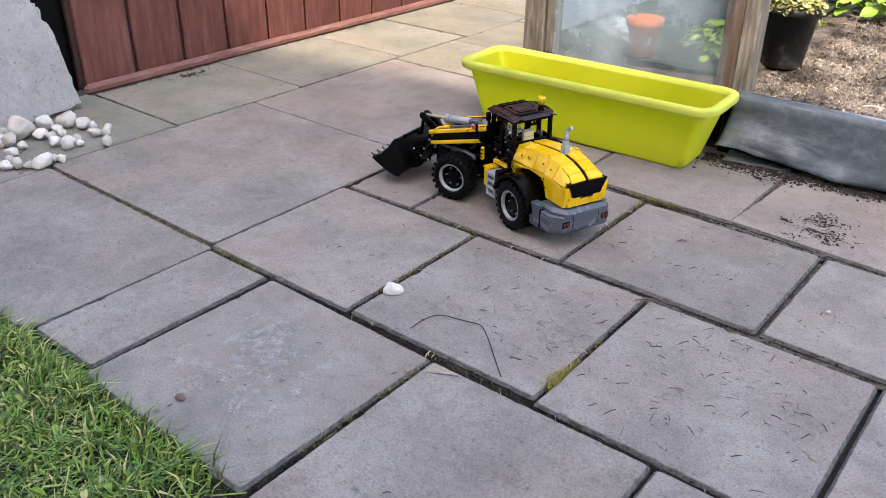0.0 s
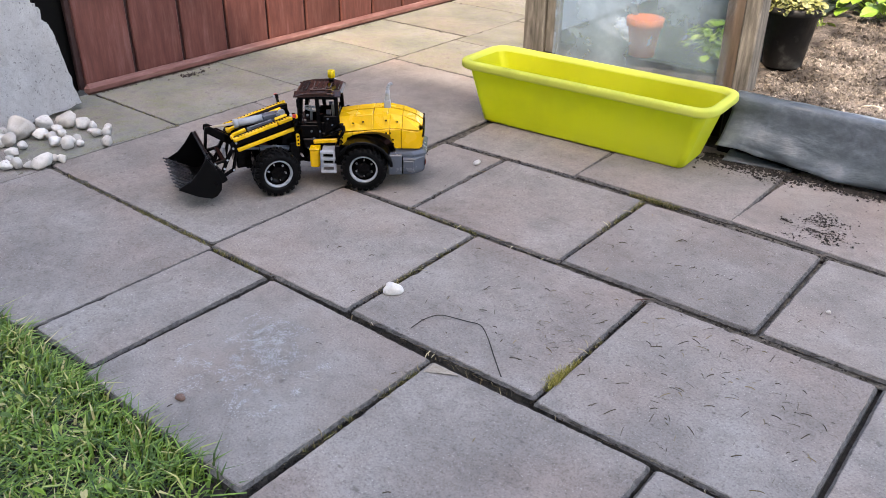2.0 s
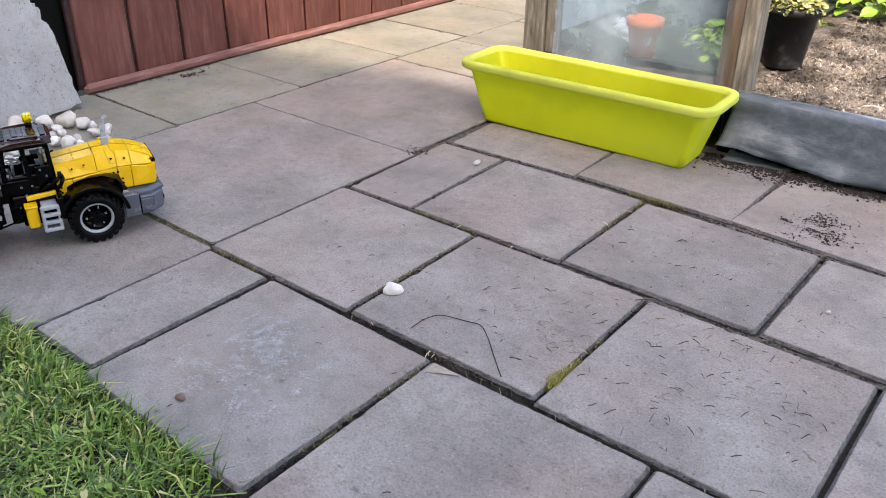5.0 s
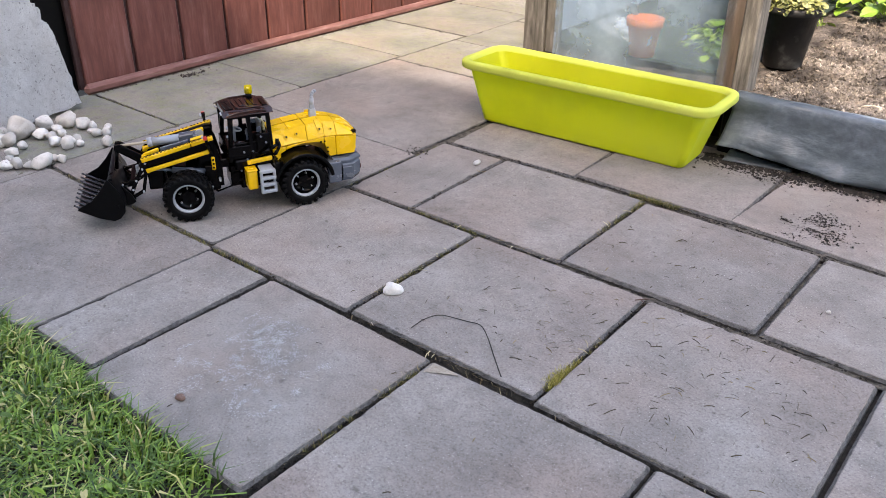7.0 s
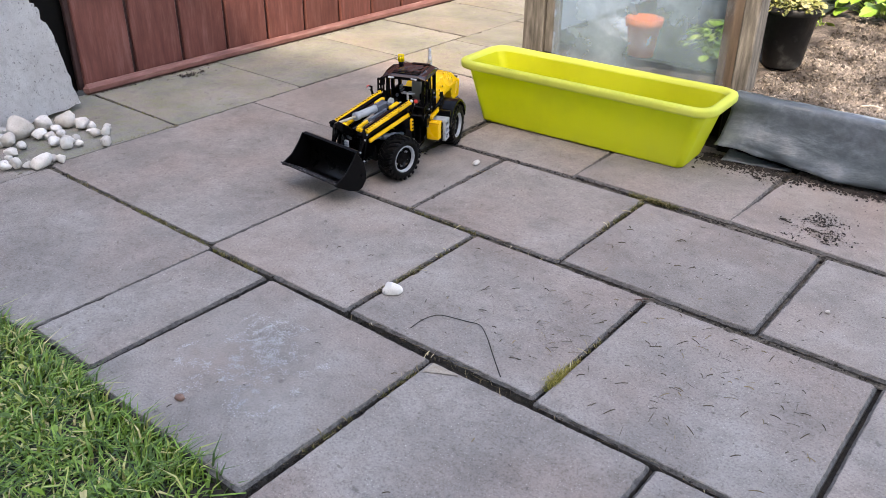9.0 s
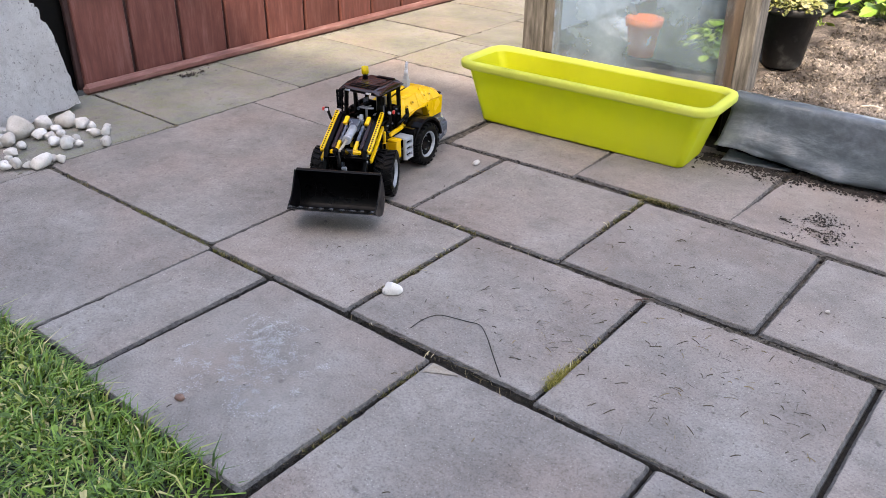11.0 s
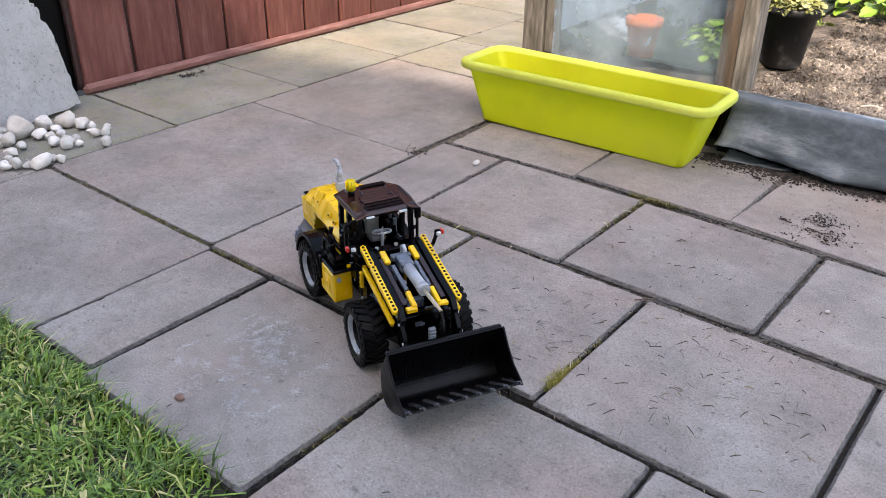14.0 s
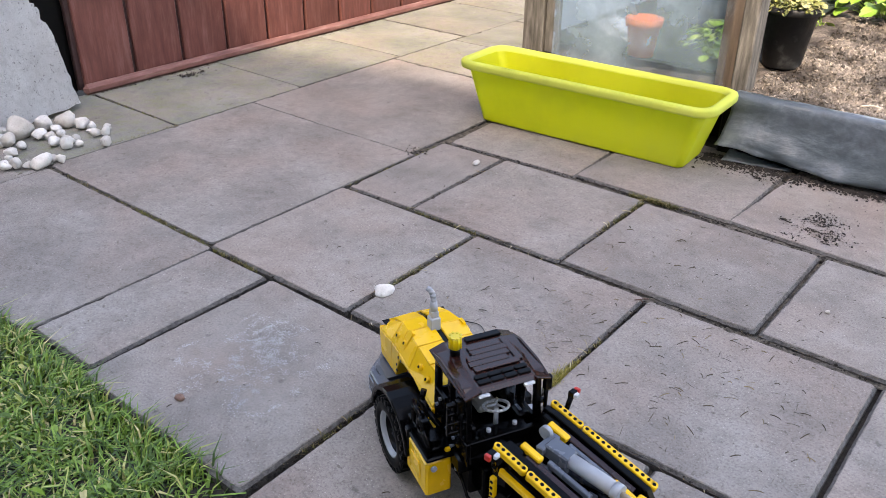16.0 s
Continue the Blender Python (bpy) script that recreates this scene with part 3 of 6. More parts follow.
def build_planter():
    p = tagged(new("flower_box"), "empty lime-green plastic flower box on the slabs", "planter")
    bm = B()
    L0, D0, L1, D1, H = 0.612, 0.140, 0.707, 0.188, 0.166

    def ring(f, inner=0.0, z=None):
        w, d = L0 + (L1 - L0) * f - inner, D0 + (D1 - D0) * f - inner
        return [(x, y, H * f if z is None else z) for x, y in rounded(w, d, 0.016 + 0.010 * f)]
    loft(bm, [[(x * 0.985, y * 0.95, 0.0) for x, y, z in ring(0.0)], ring(0.02), ring(0.25), ring(0.5), ring(0.75), ring(1.0),
              ring(1.0, 0.006), ring(0.5, 0.006), ring(0.06, 0.008, 0.012)], True, True)
    for f in bm.faces:
        if max(e.calc_length() for e in f.edges) > 0.06:
            f.smooth = False
    part("body", bm, PLANTER, p)
    bm = B()

    def rim(w, d, z, r):
        return [(x, y, z) for x, y in rounded(w, d, r)]
    loft(bm, [rim(0.710, 0.190, 0.158, 0.030), rim(0.746, 0.222, 0.155, 0.050), rim(0.752, 0.228, 0.1565, 0.052), rim(0.754, 0.230, 0.1600, 0.053), rim(0.754, 0.230, 0.1705, 0.053),
              rim(0.750, 0.226, 0.1750, 0.051), rim(0.740, 0.216, 0.1772, 0.048), rim(0.720, 0.198, 0.1775, 0.040), rim(0.710, 0.188, 0.1755, 0.036), rim(0.702, 0.181, 0.164, 0.033)])
    part("rim", bm, plastic("faded_lime_plastic", (0.45, 0.49, 0.075), 0.75, dust=0.16, scale=14, shine=0.25), p, "paler faded rim")
    bm = B()
    for i in range(4):
        box(bm, (-0.22 + i * 0.010, -0.104, 0.1770), (0.006, 0.008, 0.001), bevel=0.0003)
    tagged(part("maker_mark", bm, plastic("scuffed_lime", (0.30, 0.33, 0.02), 0.6), p, "small raised marks on the rim"), kind="stuff")
    p.matrix_basis = pose(0.279, 1.082, 0.001, 0, 0, 2.6)
    return p


def build_greenhouse():
    g = tagged(new("cold_frame"), "wooden-framed cold frame clad in cloudy plastic film", "greenhouse")
    for x, w in ((-0.060, 0.072), (0.602, 0.042)):
        bm = B()
        box(bm, (x, 1.335, 0.55), (w, 0.07, 1.10), bevel=0.004)
        part("post", bm, POST_WOOD, g, "weathered grey wooden post")
    bm = B()
    box(bm, (0.004, 1.318, 0.60), (0.046, 0.018, 0.92), bevel=0.002)
    part("batten", bm, POST_WOOD, g, "pale weathered batten")
    bm = B()
    box(bm, (0.556, 1.320, 0.60), (0.050, 0.020, 0.94), bevel=0.002)
    part("batten", bm, painted_wood("brown_batten", (0.052, 0.038, 0.030), (0.105, 0.076, 0.058), (0.18, 0.145, 0.12)), g, "brown wooden batten behind film")
    bm = B()
    box(bm, (0.26, 1.335, 1.06), (0.60, 0.06, 0.08), bevel=0.003)
    part("top_rail", bm, POST_WOOD, g)
    # rippled film
    nx, nz = 60, 60
    vs, fs = [], []
    for j in range(nz + 1):
        for i in range(nx + 1):
            x, z = 0.012 + 0.545 * i / nx, 0.128 + 0.90 * j / nz
            vs.append((x, 1.304 + 0.006 * noise.noise((x * 9, z * 5, 1.0)) + 0.003 * noise.noise((x * 30, z * 17, 4.0)), z))
    for j in range(nz):
        for i in range(nx):
            a = j * (nx + 1) + i
            fs.append((a, a + 1, a + nx + 2, a + nx + 1))
    film = raw("film", vs, fs, FILM, g, True)
    tagged(film, "cloudy rippled clear plastic film with glare painted in at the left")
    bm = B()
    # Board added in black where the gap behind the planter is in shade.
    box(bm, (0.262, 1.325, 0.062), (0.72, 0.03, 0.124), bevel=0.003)
    part("base_board", bm, GAP_BLACK, g, "black base board added for the shaded gap behind the planter")
    bm = B()
    box(bm, (-0.078, 2.0, 0.55), (0.012, 1.25, 1.08))
    part("side_cladding", bm, WHITE_BAG, g, "milky side cladding")
    bm = B()
    box(bm, (0.262, 2.62, 0.55), (0.70, 0.012, 1.08))
    part("dark_back_panel", bm, DEEP_GREEN, g, "dark green rear panel added to darken the inside")
    bm = B()
    # Added above the view to keep the sun out of the frame.
    box(bm, (0.262, 1.98, 1.105), (0.76, 1.36, 0.012))
    part("shade_panel", bm, DEEP_GREEN, g, "unseen dark panel added to dim the inside")
    bm = B()
    # Sheet added over the soil so the floor reads dark through the film.
    box(bm, (0.227, 1.975, 0.166), (0.57, 1.24, 0.008))
    part("dark_floor_sheet", bm, DEEP_GREEN, g, "dark green sheet added to darken the floor")
    pot = tagged(new("terracotta_pot"), "terracotta flower pot standing behind the cloudy film", "flower pot")
    bm = B()
    lathe(bm, [(0.0, 0.0), (0.036, 0.0), (0.047, 0.085), (0.052, 0.085), (0.055, 0.108), (0.050, 0.110), (0.046, 0.09), (0.0, 0.08)], 32)
    part("body", bm, TERRACOTTA, pot)
    pot.matrix_basis = pose(0.276, 1.372, 0.170)
    bucket = tagged(new("garden_bucket"), "blue-grey plastic bucket behind the cloudy film", "bucket")
    bm = B()
    lathe(bm, [(0.0, 0.0), (0.062, 0.0), (0.082, 0.22), (0.088, 0.222), (0.088, 0.235), (0.080, 0.235), (0.076, 0.21), (0.0, 0.02)], 32)
    part("body", bm, BLUE_GREY, bucket)
    bucket.matrix_basis = pose(0.36, 1.70, 0.170)
    # a crumpled bag inside
    vs, fs = [], []
    n = 26
    for j in range(n + 1):
        for i in range(n * 2):
            a, b = math.pi * j / n, math.pi * i / n
            r = 1 + 0.45 * noise.noise((math.sin(a) * math.cos(b) * 2.4, math.sin(a) * math.sin(b) * 2.4, math.cos(a) * 2.4))
            vs.append((0.07 * r * math.sin(a) * math.cos(b), 0.05 * r * math.sin(a) * math.sin(b), max(-0.02, 0.030 * r * math.cos(a))))
    for j in range(n):
        for i in range(n * 2):
            k = (i + 1) % (n * 2)
            fs.append((j * n * 2 + i, (j + 1) * n * 2 + i, (j + 1) * n * 2 + k, j * n * 2 + k))
    bag = raw("plastic_bag", vs, fs, WHITE_BAG, None, True)
    bag.matrix_basis = pose(0.130, 1.52, 0.185, 0, 0, 10) @ Matrix.Diagonal((1.1, 1.0, 1.5, 1.0))
    tagged(bag, "crumpled white plastic bag behind the film", "bag")
    leaves("seedling_plant", 110, (0.45, 1.50, 0.168), (0.08, 0.07), 0.12, 0.03, LEAF, "green seedlings growing behind the film", "plant")


def leaves(name, count, at, spread, height, size, mat, label, category, seed=1):
    """A plant of many small bent leaves on thin stalks."""
    rnd = random.Random(seed)
    vs, fs = [], []
    for k in range(count):
        a, r = rnd.uniform(0, 6.283), math.sqrt(rnd.random())
        x, y = spread[0] * r * math.cos(a), spread[1] * r * math.sin(a)
        z = height * (0.25 + 0.75 * rnd.random()) * (1 - 0.45 * r * r)
        s = size * rnd.uniform(0.6, 1.25)
        m = Matrix.Translation((x, y, z)) @ Euler((rnd.uniform(-0.7, 0.5), rnd.uniform(-0.6, 0.6), a - 1.57 + rnd.uniform(-0.7, 0.7))).to_matrix().to_4x4()
        b = len(vs)
        rim = [(0, 0, 0), (0.30, 0.22, 0.07), (0.44, 0.55, 0.10), (0.28, 0.9, 0.02), (0, 1.05, -0.10), (-0.28, 0.9, 0.02), (-0.44, 0.55, 0.10), (-0.30, 0.22, 0.07), (0, 0.55, 0.0)]
        vs += [tuple(m @ Vector((p[0] * s * rnd.uniform(0.85, 1.15), p[1] * s, p[2] * s))) for p in rim]
        for i in range(8):
            fs.append((b + i, b + (i + 1) % 8, b + 8))
        b = len(vs)
        foot = Vector((x * 0.3, y * 0.3, 0))
        top = m @ Vector((0, 0, 0))
        vs += [tuple(foot + Vector((0.0015, 0, 0))), tuple(foot - Vector((0.0015, 0, 0))), tuple(top)]
        fs.append((b, b + 1, b + 2))
    ob = raw(name, vs, fs, mat)
    ob.matrix_basis = pose(*at)
    tagged(ob, label, category)
    return ob


def build_bed():
    rnd = random.Random(8)
    # soil
    vs, fs = [], []
    nx, ny = 150, 150
    for j in range(ny + 1):
        for i in range(nx + 1):
            x, y = -0.06 + 2.6 * i / nx, 1.25 + 2.4 * j / ny
            z = 0.138 + 0.016 * noise.noise((x * 6, y * 6, 0)) + 0.012 * noise.noise((x * 17, y * 17, 5)) + 0.010 * noise.noise((x * 45, y * 45, 9))
            if x < 0.63 and y < 1.36:
                z = 0.11
            vs.append((x, y, z))
    for j in range(ny):
        for i in range(nx):
            a = j * (nx + 1) + i
            fs.append((a, a + 1, a + nx + 2, a + nx + 1))
    s = raw("garden_bed_soil", vs, fs, GARDEN_SOIL, None, True)
    tagged(s, "dry crumbly brown soil of the raised bed", "soil", kind="structure")
    vs, fs = [], []
    base = [(1, 0, 0), (-1, 0, 0), (0, 1, 0), (0, -1, 0), (0, 0, 1), (0, 0, -1)]
    tri = [(0, 2, 4), (2, 1, 4), (1, 3, 4), (3, 0, 4), (2, 0, 5), (1, 2, 5), (3, 1, 5), (0, 3, 5)]
    for k in range(30000):
        x, y = rnd.uniform(0.60, 1.35), 1.27 + 1.5 * rnd.random() ** 1.5
        z = 0.138 + 0.016 * noise.noise((x * 6, y * 6, 0)) + 0.012 * noise.noise((x * 17, y * 17, 5)) + 0.010 * noise.noise((x * 45, y * 45, 9))
        r = 0.0013 + 0.0070 * rnd.random() ** 5
        e = Euler((rnd.uniform(0, 6), rnd.uniform(0, 6), rnd.uniform(0, 6))).to_matrix()
        b = len(vs)
        st = (rnd.uniform(0.7, 1.6), rnd.uniform(0.6, 1.2), rnd.uniform(0.4, 0.9))
        for v in base:
            q = e @ (Vector((v[0] * st[0], v[1] * st[1], v[2] * st[2])) * r * rnd.uniform(0.7, 1.2))
            vs.append((x + q.x, y + q.y, z + r * 0.3 + q.z))
        fs += [(b + t[0], b + t[1], b + t[2]) for t in tri]
    c = raw("soil_clods", vs, fs, CLOD)
    tagged(c, "small dry clods and mulch lying on the bed", "soil", kind="stuff")
    # the edge, wrapped in sheet
    bm = B()
    # Reaches left past the sheet to blacken the gap beside the planter.
    box(bm, (1.60, 1.237, 0.066), (2.00, 0.045, 0.156), bevel=0.006)
    e = part("bed_edging", bm, GAP_BLACK)
    tagged(e, "raised bed edging board under the plastic sheet", "edging", kind="structure")
    vs, fs = [], []
    prof = [(1.275, 0.146), (1.262, 0.158), (1.240, 0.166), (1.222, 0.167), (1.209, 0.162), (1.202, 0.150), (1.200, 0.135), (1.199, 0.120), (1.198, 0.105), (1.197, 0.090),
            (1.194, 0.075), (1.190, 0.060), (1.185, 0.046), (1.180, 0.034), (1.176, 0.024), (1.174, 0.015)]
    n = 240
    for i in range(n + 1):
        x = 0.632 + 1.9 * i / n
        for k, (y, z) in enumerate(prof):
            f = k / (len(prof) - 1)
            near = math.exp(-((x - 0.63) / 0.16) ** 2)
            fold = 0.013 * math.exp(-((f - 0.72 - 0.9 * (x - 0.66)) / 0.10) ** 2) * math.exp(-((x - 0.64) / 0.24) ** 2)
            pleat = 0.006 * math.sin(26 * x + 9 * f + 3 * noise.noise((x * 4, f * 2, 7))) * f * (0.4 + noise.noise((x * 5, f * 3, 3)))
            bulge = 0.012 * noise.noise((x * 6, f * 3, 2)) + 0.007 * noise.noise((x * 17, f * 7, 6)) + 0.0025 * noise.noise((x * 50, f * 24, 8))
            lip = 0.030 * near * max(0.0, f - 0.72) / 0.28
            vs.append((x - 0.010 * f * near, y - bulge * (0.25 + f) - fold - pleat - lip, max(0.004, z + 0.3 * bulge * (1 - f)) + 0.030 * near * f * f + (0.005 * noise.noise((x * 9, 0, 0)) if k < 5 else 0)))
    m = len(prof)
    for i in range(n):
        for k in range(m - 1):
            a = i * m + k
            fs.append((a, a + 1, a + m + 1, a + m))
    sh = raw("plastic_sheet", vs, fs, SHEET, None, True)
    mod = sh.modifiers.new("thickness", "SOLIDIFY")
    mod.thickness = 0.0015
    tagged(sh, "crumpled grey plastic sheet wrapped over the bed edging", "sheet")
    # a loose flap of the sheet on the ground, and a pale stick on the bed
    vs, fs = [], []
    for i in range(25):
        for k in range(9):
            u, v = i / 24, k / 8
            vs.append((0.645 + 0.165 * u, 1.196 - 0.050 * v * (1 - 0.7 * u) + 0.004 * noise.noise((u * 5, v * 4, 2)), 0.005 + 0.016 * (1 - v) * (1 - u) + 0.004 * abs(noise.noise((u * 6, v * 5, 9)))))
    for i in range(24):
        for k in range(8):
            a = i * 9 + k
            fs.append((a, a + 1, a + 10, a + 9))
    flap = raw("sheet_flap", vs, fs, SHEET, None, True)
    thick = flap.modifiers.new("thickness", "SOLIDIFY")
    thick.thickness = 0.0012
    tagged(flap, "loose torn flap of grey sheet lying on the soil", "sheet")
    bm = B()
    tube(bm, [(0.905, 1.330, 0.160), (0.925, 1.342, 0.164), (0.948, 1.350, 0.160)], 0.0022, 8)
    tagged(part("stick", bm, plastic("bleached_stick", (0.55, 0.48, 0.38), 0.8)), "short bleached stick lying on the bed soil", "twig")
    # black pot
    pot = tagged(new("plant_pot"), "black plastic plant pot with pale seedlings on the bed", "flower pot")
    bm = B()
    lathe(bm, [(0.0, 0.0), (0.052, 0.0), (0.055, 0.004), (0.076, 0.155), (0.082, 0.156), (0.083, 0.176), (0.079, 0.178), (0.076, 0.172), (0.073, 0.160), (0.0, 0.158)], 40)
    part("body", bm, POT_BLACK, pot)
    pot.matrix_basis = pose(0.595, 1.66, 0.136)
    bm = B()
    lathe(bm, [(0.0, 0.008), (0.03, 0.006), (0.072, 0.0)], 24)
    soil = part("potting_soil", bm, DIRT, pot)
    soil.location = (0, 0, 0.160)
    leaves("potted_plant", 300, (0.595, 1.66, 0.297), (0.085, 0.085), 0.055, 0.016, LEAF_PALE, "pale green seedlings in the black pot", "plant", 3)
    leaves("lettuce_plant", 120, (0.70, 2.50, 0.145), (0.20, 0.16), 0.15, 0.055, LEAF, "bright green leafy plant in the bed", "plant", 5)
    leaves("lettuce_plant", 90, (0.93, 2.42, 0.145), (0.16, 0.12), 0.13, 0.055, LEAF, "bright green leafy plant in the bed", "plant", 6)
    leaves("lettuce_plant", 10, (0.545, 2.20, 0.145), (0.05, 0.05), 0.05, 0.035, LEAF, "small drooping green plant in the bed", "plant", 7)


def stone(name, at, size, seed, mat, turn=0.0):
    """A tumbled pebble that rests on its lower side."""
    rnd = random.Random(seed)
    bm = B()
    bmesh.ops.create_icosphere(bm, subdivisions=3, radius=1.0)
    flat = [Vector((rnd.gauss(0, 1), rnd.gauss(0, 1), rnd.gauss(0, 1))).normalized() for _ in range(13)]
    o = Vector((rnd.uniform(0, 50), rnd.uniform(0, 50), rnd.uniform(0, 50)))
    for v in bm.verts:
        d = v.co.normalized()
        k = 1.12 + 0.34 * noise.noise(d * 1.3 + o) + 0.20 * noise.noise(d * 2.9 + o) + 0.08 * noise.noise(d * 7.0 + o)
        for q in flat:
            k = min(k, 0.77 / max(0.3, d.dot(q)) + 0.02 * noise.noise(d * 9.0 + o))
        v.co = Vector((d.x * size[0] * k, d.y * size[1] * k, d.z * size[2] * k))
    low = min(v.co.z for v in bm.verts)
    for v in bm.verts:
        v.co.z = max(v.co.z - low, size[2] * 0.16) - size[2] * 0.16
    for f in bm.faces:
        f.smooth = True
    ob = part(name, bm, mat)
    ob.matrix_basis = pose(*at, 0, 0, turn)
    return ob


def build_stones():
    rnd = random.Random(21)
    spots = [(-0.902, 0.063, 40), (-0.913, 0.137, 27), (-0.857, 0.098, 23), (-0.893, 0.19, 27), (-0.839, 0.21, 22), (-0.871, 0.15, 16), (-0.812, 0.224, 14),
             (-0.759, 0.202, 16), (-0.782, 0.253, 14), (-0.741, 0.224, 14), (-0.675, 0.183, 17), (-0.829, 0.109, 14), (-0.824, 0.137, 13), (-0.776, 0.092, 17),
             (-0.732, 0.105, 20), (-0.725, 0.132, 13), (-0.766, 0.149, 12), (-0.862, 0.011, 23), (-0.818, 0.024, 16), (-0.797, -0.014, 18), (-0.962, 0.039, 17),
             (-0.941, 0.048, 14), (-0.877, -0.003, 18), (-0.665, -0.002, 24), (-0.677, 0.038, 12), (-0.653, 0.042, 13), (-0.684, -0.028, 13), (-0.703, -0.048, 17),
             (-0.719, -0.069, 18), (-0.771, -0.033, 10), (-0.990, 0.073, 16), (-0.762, 0.137, 9), (-0.795, 0.205, 9)]
    for i, (x, y, s) in enumerate(spots):
        s *= 0.001 * 1.02
        ob = stone("pebble", (x, y, -0.001), (s * rnd.uniform(0.95, 1.2), s * rnd.uniform(0.8, 1.0), s * rnd.uniform(0.70, 0.95)), 100 + i, PEBBLE, rnd.uniform(0, 360))
        tagged(ob, "off-white rounded pebble lying on the slabs", "pebble", "white pebbles")
    for at, s, lab in (((0.168, 0.716, 0.0), 0.0095, "small off-white stone on a paving slab"), ((1.09, 0.565, 0.0), 0.005, "tiny grey stone on a paving slab")):
        tagged(stone("pebble", at, (s, s * 0.8, s * 0.85), int(s * 1e4), PEBBLE, 40), lab, "pebble")
    tagged(stone("pebble", (0.385, -0.343, 0.002), (0.010, 0.0075, 0.005), 9, RUSSET, 20), "flat reddish-brown stone chip on a paving slab", "pebble")
    st = stone("pebble", (0, 0, 0), (0.0205, 0.0155, 0.0125), 77, PEBBLE, 0)
    return tagged(st, "off-white oval pebble at a joint, pushed aside by the loader", "pebble")


def build_block():
    """A broken piece of concrete that leans on the fence."""
    bm = B()
    rnd = random.Random(3)
    side = [(0.00, 0.004), (-0.018, 0.10), (-0.033, 0.20), (-0.044, 0.245), (-0.062, 0.262), (-0.060, 0.29), (-0.082, 0.315), (-0.085, 0.36), (-0.11, 0.46), (-0.30, 0.50), (-0.52, 0.40), (-0.50, -0.012), (-0.30, -0.012), (-0.12, -0.002)]
    dense = []
    for a, b in zip(side, side[1:] + side[:1]):
        for k in range(6):
            f = k / 6
            j = 0.004 if k else 0.0
            dense.append((a[0] + (b[0] - a[0]) * f + rnd.uniform(-j, j), a[1] + (b[1] - a[1]) * f + rnd.uniform(-j, j)))
    front = [bm.verts.new((0.0, y, z)) for y, z in dense]
    edge = [bm.verts.new((-0.006, y + 0.004 * (1 if y > -0.2 else -1), z)) for y, z in dense]
    back = [bm.verts.new((-0.065, y + rnd.uniform(0, 0.006), z)) for y, z in dense]
    k = len(dense)
    for p, q in ((front, edge), (edge, back)):
        for i in range(k):
            j = (i + 1) % k
            bm.faces.new((p[i], p[j], q[j], q[i]))
    bm.faces.new(front)
    bm.faces.new(back[::-1])
    bmesh.ops.recalc_face_normals(bm, faces=bm.faces[:])
    ob = part("concrete_block", bm, BLOCK)
    ob.matrix_basis = pose(-1.000, 0.302, 0.012, 0, -4, 9)
    tagged(ob, "broken rough grey concrete block leaning upright beside the fence", "concrete block")


